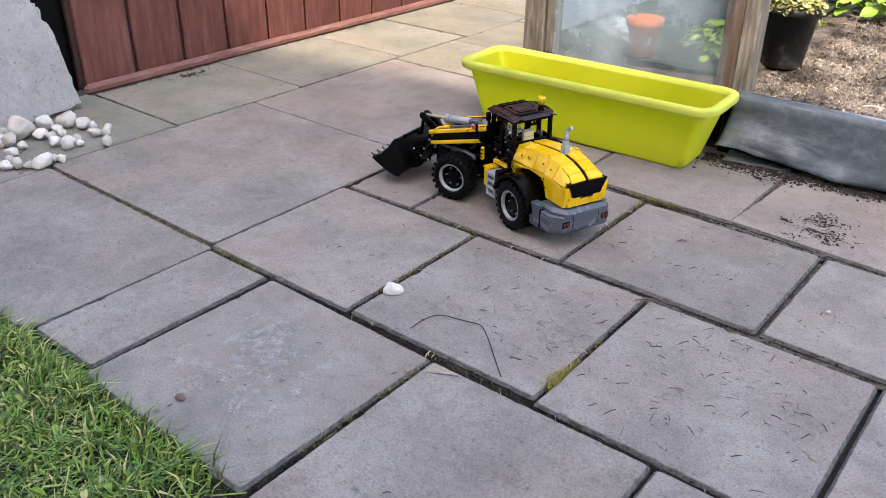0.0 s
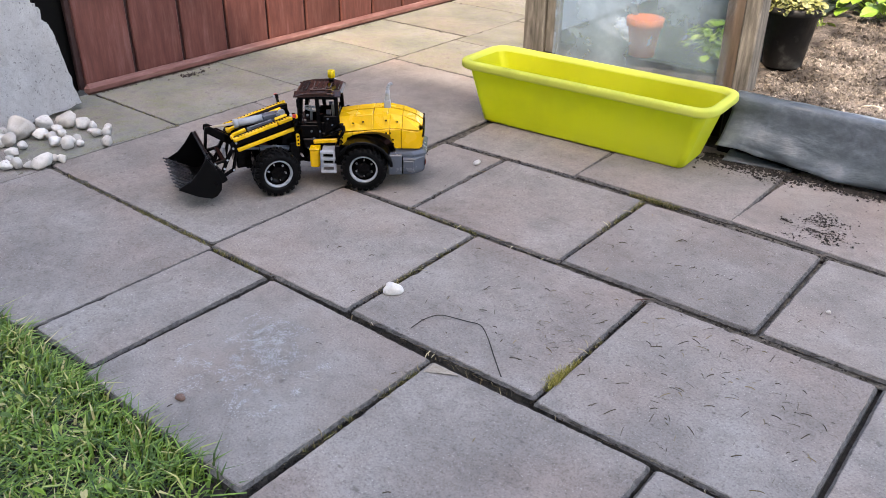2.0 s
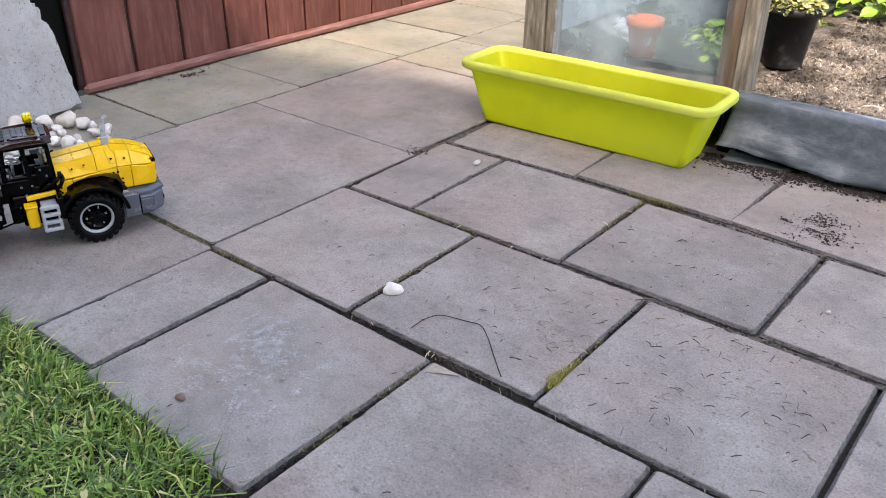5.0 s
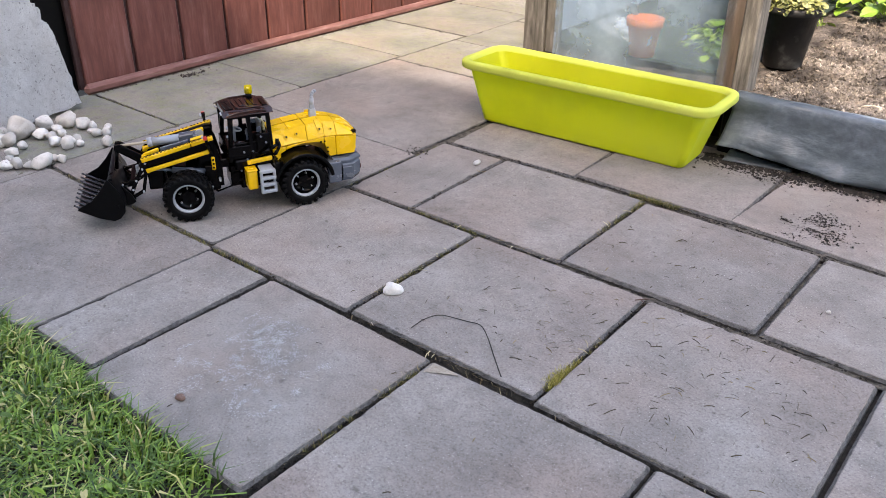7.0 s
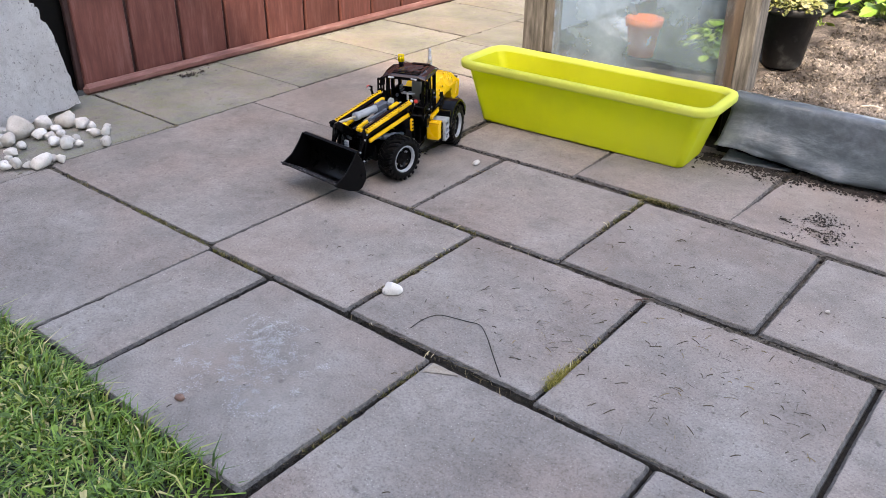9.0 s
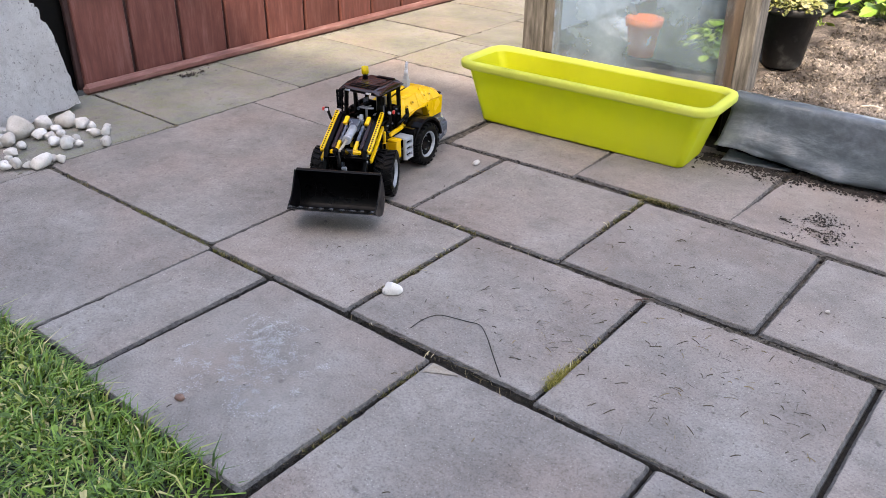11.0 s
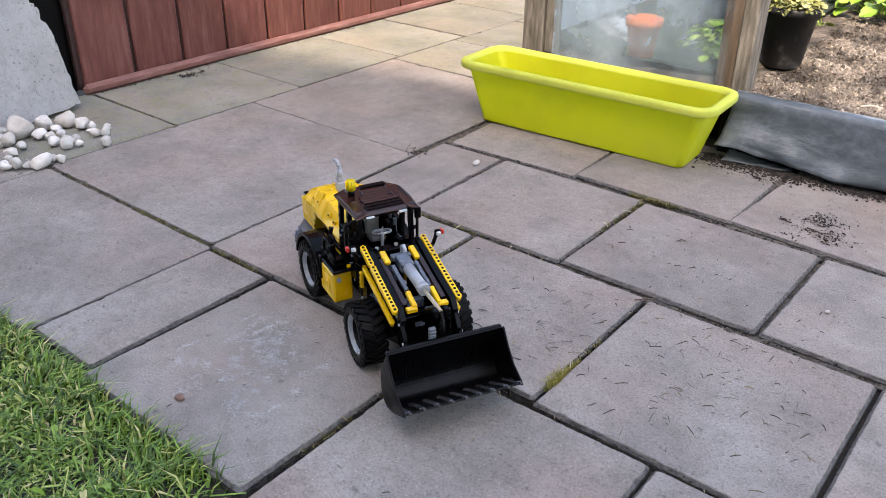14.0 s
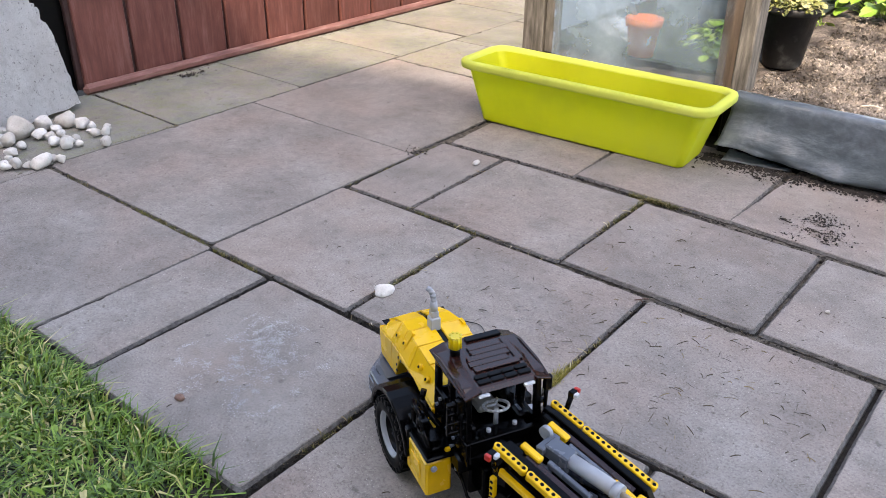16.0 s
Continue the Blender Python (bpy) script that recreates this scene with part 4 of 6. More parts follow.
def scatter_clippings():
    rnd = random.Random(12)
    vs, fs = [], []

    def strip(x, y, ln, a, w, z=0.0022, bend=0.05):
        px, py = x, y
        b = len(vs)
        for k in range(5):
            s = (w * (1 - 0.6 * abs(k / 4 - 0.5)))
            vs.append((px - math.sin(a) * s, py + math.cos(a) * s, z + 0.001 * math.sin(k)))
            vs.append((px + math.sin(a) * s, py - math.cos(a) * s, z + 0.0012 + 0.001 * math.sin(k)))
            px += math.cos(a) * ln / 4
            py += math.sin(a) * ln / 4
            a += bend * rnd.uniform(-0.4, 1) / 2
        for k in range(4):
            fs.append((b + 2 * k, b + 2 * k + 1, b + 2 * k + 3, b + 2 * k + 2))
    for k in range(120):
        strip(rnd.uniform(0.84, 1.2), rnd.uniform(0.03, 0.38), rnd.uniform(0.004, 0.024), rnd.uniform(0, 6.28), rnd.uniform(0.0002, 0.0005), 0.0015, 0.02 if k % 4 else 0.5)
    for k in range(50):
        strip(rnd.uniform(0.50, 0.79), rnd.uniform(0.05, 0.38), rnd.uniform(0.004, 0.020), rnd.uniform(0, 6.28), rnd.uniform(0.0002, 0.0005), 0.0018, 0.02)
    for k in range(60):
        strip(rnd.uniform(0.62, 1.2), rnd.uniform(0.44, 0.77), rnd.uniform(0.004, 0.016), rnd.uniform(0, 6.28), rnd.uniform(0.0004, 0.0008), 0.0025)
    for k in range(70):
        strip(rnd.uniform(0.0, 1.1), rnd.uniform(-0.38, 0.78), rnd.uniform(0.003, 0.012), rnd.uniform(0, 6.28), rnd.uniform(0.0003, 0.0006), 0.0022)
    for cx, cy, r, count in ((0.751, 0.155, 0.020, 14), (0.735, 0.19, 0.030, 8), (0.700, 0.20, 0.035, 8), (0.665, 0.215, 0.03, 7), (0.70, 0.27, 0.03, 6), (0.62, 0.25, 0.05, 6)):
        for k in range(count):
            strip(rnd.gauss(cx, r), rnd.gauss(cy, r * 0.7), rnd.uniform(0.010, 0.026), rnd.choice((0.5, 0.7, -0.5, -0.35, 1.2)) + rnd.gauss(0, 0.25), rnd.uniform(0.0005, 0.0009), 0.0042)
    for x0, y0, x1, y1 in ((0.0, 0.003, 1.2, 0.0), (0.0, 0.404, 1.2, 0.408), (0.403, 0.0, 0.403, 0.4), (0.809, 0.0, 0.810, 0.4), (0.617, -0.4, 0.617, 0.0), (0.204, 0.41, 0.204, 0.79), (0.603, 0.42, 0.604, 0.79), (-0.6, 0.009, 0.0, 0.004)):
        for k in range(int(120 * math.hypot(x1 - x0, y1 - y0))):
            f = rnd.random()
            strip(x0 + (x1 - x0) * f + rnd.gauss(0, 0.004), y0 + (y1 - y0) * f + rnd.gauss(0, 0.004), rnd.uniform(0.006, 0.020), math.atan2(y1 - y0, x1 - x0) + rnd.gauss(0, 0.6), rnd.uniform(0.0003, 0.0007), rnd.uniform(-0.006, -0.001))
    c = raw("dry_clippings", vs, fs, CLIPPING)
    tagged(c, "dry brown grass clippings strewn over the slabs", "clippings", kind="stuff")
    vs, fs = [], []
    for x0, y0, x1, y1, count in ((0.402, 0.06, 0.402, 0.22, 42), (0.402, 0.22, 0.402, 0.39, 20), (0.42, 0.003, 0.62, 0.002, 10), (0.60, 0.002, 0.80, 0.0, 26), (0.618, -0.34, 0.618, -0.04, 34),
                                  (0.42, 0.408, 0.60, 0.409, 18), (0.20, 0.406, 0.40, 0.408, 14), (0.604, 0.50, 0.604, 0.78, 22), (0.56, 0.805, 0.72, 0.808, 26), (0.808, 0.10, 0.809, 0.20, 18), (0.84, 0.0, 1.10, 0.0, 18)):
        for k in range(count):
            f = rnd.random()
            strip(x0 + (x1 - x0) * f + rnd.gauss(0, 0.004), y0 + (y1 - y0) * f + rnd.gauss(0, 0.004), rnd.uniform(0.006, 0.028), math.atan2(y1 - y0, x1 - x0) + rnd.gauss(0, 0.7), rnd.uniform(0.0003, 0.0008), rnd.uniform(-0.004, 0.003), 0.5)
    c = raw("dry_straw", vs, fs, leafy("bleached_straw", [(0.0, (0.16, 0.12, 0.06)), (0.5, (0.36, 0.29, 0.16)), (1.0, (0.55, 0.48, 0.33))], 0.8, 0.0))
    tagged(c, "bleached straw and dry roots lying in the joints", "straw", kind="stuff")
    # the long bent stalk
    bm = B()
    pts = [(0.5332, 0.0351), (0.5346, 0.0645), (0.5474, 0.0920), (0.5694, 0.1055), (0.5981, 0.1149), (0.6239, 0.1175), (0.6552, 0.0953), (0.6894, 0.0647), (0.7192, 0.0378), (0.7437, 0.0146)]
    line = []
    for i in range(len(pts) - 1):
        p0, p1, p2, p3 = [Vector(pts[min(max(i + k, 0), len(pts) - 1)]) for k in (-1, 0, 1, 2)]
        for f in (0.0, 0.25, 0.5, 0.75):
            p = 0.5 * (2 * p1 + (p2 - p0) * f + (2 * p0 - 5 * p1 + 4 * p2 - p3) * f * f + (3 * p1 - p0 - 3 * p2 + p3) * f ** 3)
            line.append((p.x, p.y, 0.0035 + 0.004 * math.sin((i + f) * 0.8) ** 2))
    tube(bm, line, 0.0009, 6)
    tagged(part("dry_stalk", bm, STALK), "long thin bent dry stalk on a slab", "twig")
    bm = B()
    tube(bm, [(0.795, 0.375, 0.003), (0.808, 0.386, 0.005), (0.815, 0.394, 0.004)], 0.0011, 6)
    tube(bm, [(0.803, 0.382, 0.004), (0.812, 0.376, 0.004)], 0.0009, 6)
    tagged(part("twig", bm, RUSSET), "short reddish forked twig at a joint", "twig")


def scatter_residue():
    """Pale lime flecks left on one slab."""
    rnd = random.Random(31)
    vs, fs = [], []
    smears = []
    for gx, gy, sx, sy in ((0.362, -0.145, 0.030, 0.026), (0.385, -0.185, 0.045, 0.030), (0.435, -0.255, 0.045, 0.035), (0.40, -0.22, 0.07, 0.07)):
        smears += [(rnd.gauss(gx, sx), rnd.gauss(gy, sy), rnd.uniform(0.004, 0.014), rnd.uniform(0.002, 0.006), rnd.uniform(0, 3.14)) for _ in range(18)]
    for k in range(9000):
        gx, gy, sx, sy, ga = rnd.choice(smears)
        u, v, r = rnd.gauss(0, sx), rnd.gauss(0, sy), 0.0003 + 0.0011 * rnd.random() ** 3
        x, y = gx + u * math.cos(ga) - v * math.sin(ga), gy + u * math.sin(ga) + v * math.cos(ga)
        if not (0.23 < x < 0.59 and -0.38 < y < -0.03):
            continue
        b, a0 = len(vs), rnd.uniform(0, 6)
        for i in range(5):
            q = r * rnd.uniform(0.5, 1.3)
            vs.append((x + q * math.cos(a0 + i * 1.2566), y + q * math.sin(a0 + i * 1.2566), 0.0025 + 0.0001 * rnd.random()))
        fs.append((b, b + 1, b + 2, b + 3, b + 4))
    sand_vs, sand_fs = [], []
    for k in range(4500):
        u, v = rnd.random() ** 1.6, rnd.random() ** 1.4
        if u + v > 1.0:
            continue
        x, y, r = 0.631 + 0.050 * u, -0.019 - 0.028 * v, 0.0004 + 0.0012 * rnd.random() ** 2
        b, a0 = len(sand_vs), rnd.uniform(0, 6)
        sand_vs += [(x + r * math.cos(a0 + i * 1.2566), y + r * math.sin(a0 + i * 1.2566), 0.0018 + 0.0003 * rnd.random()) for i in range(5)]
        sand_fs.append((b, b + 1, b + 2, b + 3, b + 4))
    tagged(raw("spilled_sand", sand_vs, sand_fs, earth("pale_sand", (0.36, 0.30, 0.24), (0.52, 0.45, 0.37), scale=200)), "pale sand spilled on the corner of a slab", "sand", kind="stuff")
    tagged(raw("lime_residue", vs, fs, LIME), "pale lime residue flecked over one slab", "residue", kind="stuff")


def scatter_moss():
    rnd = random.Random(15)
    vs, fs = [], []

    def tuft(x, y, r, n, h):
        for k in range(n):
            a, q = rnd.uniform(0, 6.28), r * math.sqrt(rnd.random())
            px, py = x + q * math.cos(a), y + q * math.sin(a)
            b = len(vs)
            d = rnd.uniform(0, 6.28)
            ln = h * rnd.uniform(0.5, 1.3)
            w = 0.0010
            z = -0.006
            vs.append((px - math.sin(d) * w, py + math.cos(d) * w, z))
            vs.append((px + math.sin(d) * w, py - math.cos(d) * w, z))
            vs.append((px + math.cos(d) * ln * 0.7, py + math.sin(d) * ln * 0.7, z + ln * 0.9))
            fs.append((b, b + 1, b + 2))

    def seam(x0, y0, x1, y1, n, h=0.009, r=0.005):
        for k in range(n):
            f = rnd.random()
            tuft(x0 + (x1 - x0) * f, y0 + (y1 - y0) * f, r, 7, h)
    seam(0.808, 0.13, 0.810, 0.22, 10, 0.006, 0.003)
    seam(0.402, 0.10, 0.402, 0.22, 30, 0.009, 0.004)
    seam(0.402, 0.22, 0.40, 0.38, 14, 0.007, 0.003)
    seam(0.02, 0.0, 0.16, 0.0, 40, 0.007, 0.004)
    seam(-0.27, 0.008, -0.01, 0.004, 70, 0.009, 0.005)
    seam(-0.62, 0.012, -0.27, 0.008, 40, 0.007)
    seam(0.56, 0.81, 0.68, 0.81, 90, 0.012, 0.006)
    seam(0.60, 0.60, 0.602, 0.79, 45, 0.009)
    seam(0.20, 0.41, 0.42, 0.41, 34, 0.007, 0.004)
    seam(0.618, -0.13, 0.618, -0.05, 22, 0.007)
    seam(0.618, -0.30, 0.618, -0.20, 14, 0.006)
    seam(0.0, 0.42, 0.004, 0.78, 30, 0.006)
    seam(-0.68, 0.1, -0.665, 0.66, 60, 0.007)
    seam(-0.70, 0.40, -1.05, 0.40, 30, 0.007)
    seam(-0.665, 0.9, -0.662, 1.33, 40, 0.006)
    seam(-0.64, 0.668, -0.03, 0.668, 20, 0.005)
    m = raw("joint_moss", vs, fs, MOSS)
    tagged(m, "yellow-green moss and dry grass growing in the joints", "moss", kind="stuff")
    vs, fs = [], []
    seam(0.808, 0.050, 0.806, 0.105, 130, 0.011, 0.011)
    seam(0.808, 0.095, 0.809, 0.150, 50, 0.008, 0.006)
    m = raw("moss_tuft", vs, fs, leafy("straw_moss", [(0.0, (0.10, 0.10, 0.02)), (0.5, (0.27, 0.24, 0.05)), (0.85, (0.42, 0.34, 0.09)), (1.0, (0.55, 0.46, 0.22))], 0.9))
    tagged(m, "yellow mossy tuft at the corner of two slabs", "moss", kind="stuff")
    # crumbs of soil
    vs, fs = [], []
    base = [(1, 0, 0), (-1, 0, 0), (0, 1, 0), (0, -1, 0), (0, 0, 1), (0, 0, -1)]
    tri = [(0, 2, 4), (2, 1, 4), (1, 3, 4), (3, 0, 4), (2, 0, 5), (1, 2, 5), (3, 1, 5), (0, 3, 5)]

    def crumb(x, y, r, z=0.0):
        b = len(vs)
        for v in base:
            k = r * rnd.uniform(0.6, 1.3)
            vs.append((x + v[0] * k, y + v[1] * k, z + r * 0.3 + v[2] * k * 0.7))
        fs.extend((b + t[0], b + t[1], b + t[2]) for t in tri)
    blots = [(rnd.gauss(0.965, 0.055), rnd.gauss(0.90, 0.05), rnd.uniform(0.006, 0.022)) for _ in range(16)]
    for k in range(1500):
        cx, cy, cr = rnd.choice(blots)
        crumb(rnd.gauss(cx, cr), rnd.gauss(cy, cr * 0.6), 0.0005 + 0.0026 * rnd.random() ** 4)
    for k in range(5200):
        f = rnd.random() ** 1.3
        crumb(0.60 + 0.62 * f + rnd.gauss(0, 0.01), 1.185 - abs(rnd.gauss(0, 0.026)) * (1.5 if f < 0.4 else 0.8), 0.0007 + 0.0050 * rnd.random() ** 4)
    for x0, y0, x1, y1 in ((0.0, 0.002, 1.4, 0.002), (0.0, 0.408, 1.4, 0.415), (0.0, 0.80, 0.4, 0.82), (0.4, 0.822, 0.8, 0.808), (0.8, 0.80, 1.3, 0.77), (0.402, 0.0, 0.402, 0.4),
                           (0.809, 0.0, 0.809, 0.4), (0.202, -0.4, 0.202, 0.0), (0.618, -0.4, 0.618, 0.0), (0.204, 0.41, 0.204, 0.79), (0.603, 0.42, 0.605, 0.79), (-0.66, 0.0, -0.66, 1.3), (-0.62, 0.008, 0.0, 0.004)):
        for k in range(700 if y0 > 0.3 and x0 < 1 and x1 - x0 > 0.3 else 260):
            g = rnd.random()
            crumb(x0 + (x1 - x0) * g + rnd.gauss(0, 0.003), y0 + (y1 - y0) * g + rnd.gauss(0, 0.003), 0.0008 + 0.0032 * rnd.random() ** 2, rnd.uniform(-0.020, -0.004))
    for k in range(140):
        crumb(rnd.gauss(1.05, 0.1), rnd.gauss(1.0, 0.08), 0.0006 + 0.0014 * rnd.random() ** 2)
    for k in range(110):
        crumb(rnd.gauss(-1.085, 0.008), rnd.uniform(0.45, 1.6), 0.0008 + 0.0022 * rnd.random() ** 2)
    for k in range(90):
        crumb(rnd.gauss(-1.045, 0.015), rnd.gauss(0.72, 0.03), 0.001 + 0.005 * rnd.random() ** 2)
    for k in range(120):
        crumb(rnd.uniform(-1, 1.2), rnd.uniform(-0.38, 1.3), 0.0005 + 0.0012 * rnd.random() ** 2)
    for k in range(50):
        crumb(rnd.gauss(-0.005, 0.018), rnd.gauss(0.685, 0.012), 0.001 + 0.003 * rnd.random() ** 2)
    s = raw("soil_crumbs", vs, fs, earth("crumb_soil", (0.008, 0.006, 0.005), (0.040, 0.031, 0.025)))
    tagged(s, "dark soil crumbs spilled on the paving by the bed", "soil", kind="stuff")


build_planter()
build_greenhouse()
build_bed()
build_block()
WHITE_STONE = build_stones()
scatter_clippings()
scatter_residue()
scatter_moss()


# ---- toy wheel loader ----
LOADER = tagged(new("toy_wheel_loader"), "yellow and black brick-built toy wheel loader driving over the slabs", "toy loader")
R_WHEEL, AXLE_FRONT, AXLE_REAR, TRACK = 0.0545, 0.101, -0.144, 0.0745


def liftarm(bm, a, b, width=0.0075, high=0.0085, holes=True, mat=0, dark=1, up=(0, 0, 1)):
    """A round-ended beam from a to b; black discs on top paint its shaded holes."""
    a, b = Vector(a), Vector(b)
    d = (b - a).normalized()
    s = d.cross(Vector(up)).normalized()
    u = s.cross(d)
    turn = Matrix((d, s, u)).transposed()
    box(bm, (a + b) / 2, ((b - a).length, width, high), turn, 0.001, mat)
    for p in (a, b):
        rod(bm, p - u * high / 2, p + u * high / 2, width / 2, seg=12, mat=mat)
    if holes:
        n = max(1, round((b - a).length / 0.008))
        for i in range(n + 1):
            p = a + (b - a) * i / n
            rod(bm, p + u * (high / 2 - 0.001), p + u * (high / 2 + 0.0003), 0.0024, seg=10, mat=dark)
    return bm


def wheel(side, label):
    """Hub with its tyre and rim; side is +1 where the outer face looks to +y."""
    bm = B()
    rod(bm, (0, -0.012 * side, 0), (0, 0.010 * side, 0), 0.014, seg=20)
    for i in range(6):
        a = i * math.pi / 3
        box(bm, (0.012 * math.cos(a), 0.008 * side, 0.012 * math.sin(a)), (0.012, 0.005, 0.004), Euler((0, -a, 0)).to_matrix(), 0.0006)
    hub = part("wheel", bm, BLACK, LOADER, label)
    bm = B()
    s = side
    lathe(bm, [(0.030, -0.019 * s), (0.040, -0.0215 * s), (0.0490, -0.019 * s), (0.0512, -0.013 * s), (0.0522, 0.0), (0.0512, 0.013 * s), (0.0490, 0.019 * s),
               (0.0450, 0.0220 * s), (0.0390, 0.0225 * s), (0.0345, 0.0210 * s), (0.0332, 0.017 * s), (0.0295, 0.004 * s), (0.0295, -0.012 * s), (0.030, -0.019 * s)], 48, "Y")
    for i in range(22):
        for half in (-1, 1):
            a = 2 * math.pi * (i + (0.5 if half > 0 else 0)) / 22
            m = Euler((0, -a, 0)).to_matrix()
            slant = Euler((half * 0.45, 0, 0)).to_matrix()
            box(bm, m @ Vector((0.0521, half * 0.0105, 0)), (0.0048, 0.021, 0.0078), m @ slant, 0.0008)
            box(bm, m @ Vector((0.0490, half * 0.0200, half * 0.0045)), (0.0080, 0.0032, 0.0076), m, 0.0008)
    part("tyre", bm, RUBBER, hub, "black rubber tyre with chunky treads")
    bm = B()
    lathe(bm, [(0.0332, 0.0165 * s), (0.0336, 0.0195 * s), (0.0322, 0.0203 * s), (0.0300, 0.0190 * s), (0.0285, 0.0130 * s)], 44, "Y", 0)
    lathe(bm, [(0.0285, 0.0130 * s), (0.0265, 0.0045 * s), (0.016, 0.0020 * s), (0.0, 0.0020 * s)], 44, "Y", 1)
    for i in range(6):
        a = i * math.pi / 3
        box(bm, (0.0190 * math.cos(a), 0.0045 * s, 0.0205 * math.sin(a)), (0.006, 0.009, 0.003), Euler((0, -a, 0)).to_matrix(), 0.0005, 1)
    lathe(bm, [(0.030, -0.016 * s), (0.026, -0.015 * s), (0.0, -0.010 * s)], 32, "Y", 1)
    part("rim", bm, [PALE_GREY, BLACK], hub, "grey ring rim with a dark centre")
    return hub


def build_rear():
    L = LOADER
    # chassis
    bm = B()
    box(bm, (-0.110, 0, 0.066), (0.200, 0.070, 0.052), bevel=0.003)
    box(bm, (-0.144, 0, 0.0535), (0.020, 0.104, 0.020), bevel=0.002)
    box(bm, (-0.045, 0, 0.104), (0.095, 0.112, 0.024), bevel=0.003)
    box(bm, (-0.005, 0, 0.070), (0.030, 0.050, 0.050), bevel=0.002)
    for y in (-0.046, 0.046):
        box(bm, (-0.055, y, 0.080), (0.030, 0.020, 0.034), bevel=0.002)
    rod(bm, (0, 0, 0.038), (0, 0, 0.115), 0.009, seg=14)
    part("chassis", bm, BLACK, L, "black chassis with hinge pin")
    # counterweight
    bm = B()
    out = [(-0.236, 0.079), (-0.264, 0.079), (-0.287, 0.058), (-0.287, -0.058), (-0.264, -0.079), (-0.236, -0.079)]
    loft(bm, [[(x * 0.985, y * 0.97, 0.038) for x, y in out], [(x, y, 0.046) for x, y in out], [(x, y, 0.076) for x, y in out], [(x + 0.003, y * 0.98, 0.078) for x, y in out]], True, True)
    for f in bm.faces:
        f.smooth = False
    weight = part("counterweight", bm, SLATE, L, "slate-grey rear counterweight")
    bm = B()
    lid = [(-0.222, 0.070), (-0.262, 0.070), (-0.291, 0.050), (-0.291, -0.050), (-0.262, -0.070), (-0.222, -0.070)]
    loft(bm, [[(x, y, 0.0785) for x, y in lid], [(x, y, 0.084) for x, y in lid], [(x * 0.985 + 0.004 * (x < -0.25), y * 0.95, 0.0905) for x, y in lid]], True, True)
    for f in bm.faces:
        f.smooth = False
    part("top_ledge", bm, SLATE, weight, "sloping slate-grey ledge")
    for s in (-1, 1):
        bm = B()
        box(bm, (-0.218, 0.0735 * s, 0.063), (0.032, 0.020, 0.050), bevel=0.0018)
        part("side_block", bm, SLATE, weight)
        bm = B()
        box(bm, (-0.2495, 0.0790 * s, 0.059), (0.024, 0.005, 0.026), bevel=0.001)
        part("side_tile", bm, SLATE, weight)
        bm = B()
        box(bm, (-0.2355, 0.0745 * s, 0.060), (0.0022, 0.013, 0.040))
        box(bm, (-0.2870, 0.0330 * s, 0.062), (0.0012, 0.0010, 0.028))
        box(bm, (-0.2870, 0.0500 * s, 0.060), (0.0012, 0.018, 0.013))
        tagged(part("seam", bm, BLACK, weight), kind="stuff")
        bm = B()
        box(bm, (-0.2880, 0.0460 * s, 0.0600), (0.003, 0.0070, 0.0090), bevel=0.0006)
        box(bm, (-0.2880, 0.0545 * s, 0.0600), (0.003, 0.0060, 0.0090), bevel=0.0006)
        part("tail_lamp", bm, plastic("dark_red_lamp", (0.11, 0.012, 0.010), 0.2), L, "dark red tail lamp")
    # hood: a core, and plates that lie on it with dark gaps between them
    crest = [(-0.082, 0.166), (-0.150, 0.1745), (-0.200, 0.1780), (-0.235, 0.1725), (-0.264, 0.1620), (-0.280, 0.1500)]

    def top_at(x):
        for (x0, z0), (x1, z1) in zip(crest, crest[1:]):
            if x1 <= x <= x0:
                return z0 + (z1 - z0) * (x - x0) / (x1 - x0)
        return crest[-1][1]

    def plate(bm, corners, t=0.0045, bevel=0.0008):
        """A flat or slightly bent plate under four outer corners."""
        p = [Vector(c) for c in corners]
        nrm = (p[2] - p[0]).cross(p[3] - p[1]).normalized()
        mid = sum(p, Vector()) / 4
        if nrm.dot(mid - Vector((mid.x, 0, 0.10))) < 0:
            nrm = -nrm
        va, vb = [bm.verts.new(c) for c in p], [bm.verts.new(c - nrm * t) for c in p]
        fs = [bm.faces.new(va), bm.faces.new(vb[::-1])] + [bm.faces.new((va[i], vb[i], vb[(i + 1) % 4], va[(i + 1) % 4])) for i in range(4)]
        bmesh.ops.recalc_face_normals(bm, faces=fs)
        bmesh.ops.bevel(bm, geom=list({e for f in fs for e in f.edges}), offset=bevel, segments=1, affect="EDGES", profile=0.5)

    bm = B()
    prism(bm, [(x, z - 0.006) for x, z in crest] + [(-0.276, 0.128), (-0.270, 0.092), (-0.214, 0.092), (-0.200, 0.110), (-0.175, 0.122), (-0.110, 0.122), (-0.084, 0.115)], -0.036, 0.036, 0.001)
    hood = part("hood", bm, plastic("hood_core", (0.30, 0.16, 0.008), 0.5), L, "yellow engine hood")
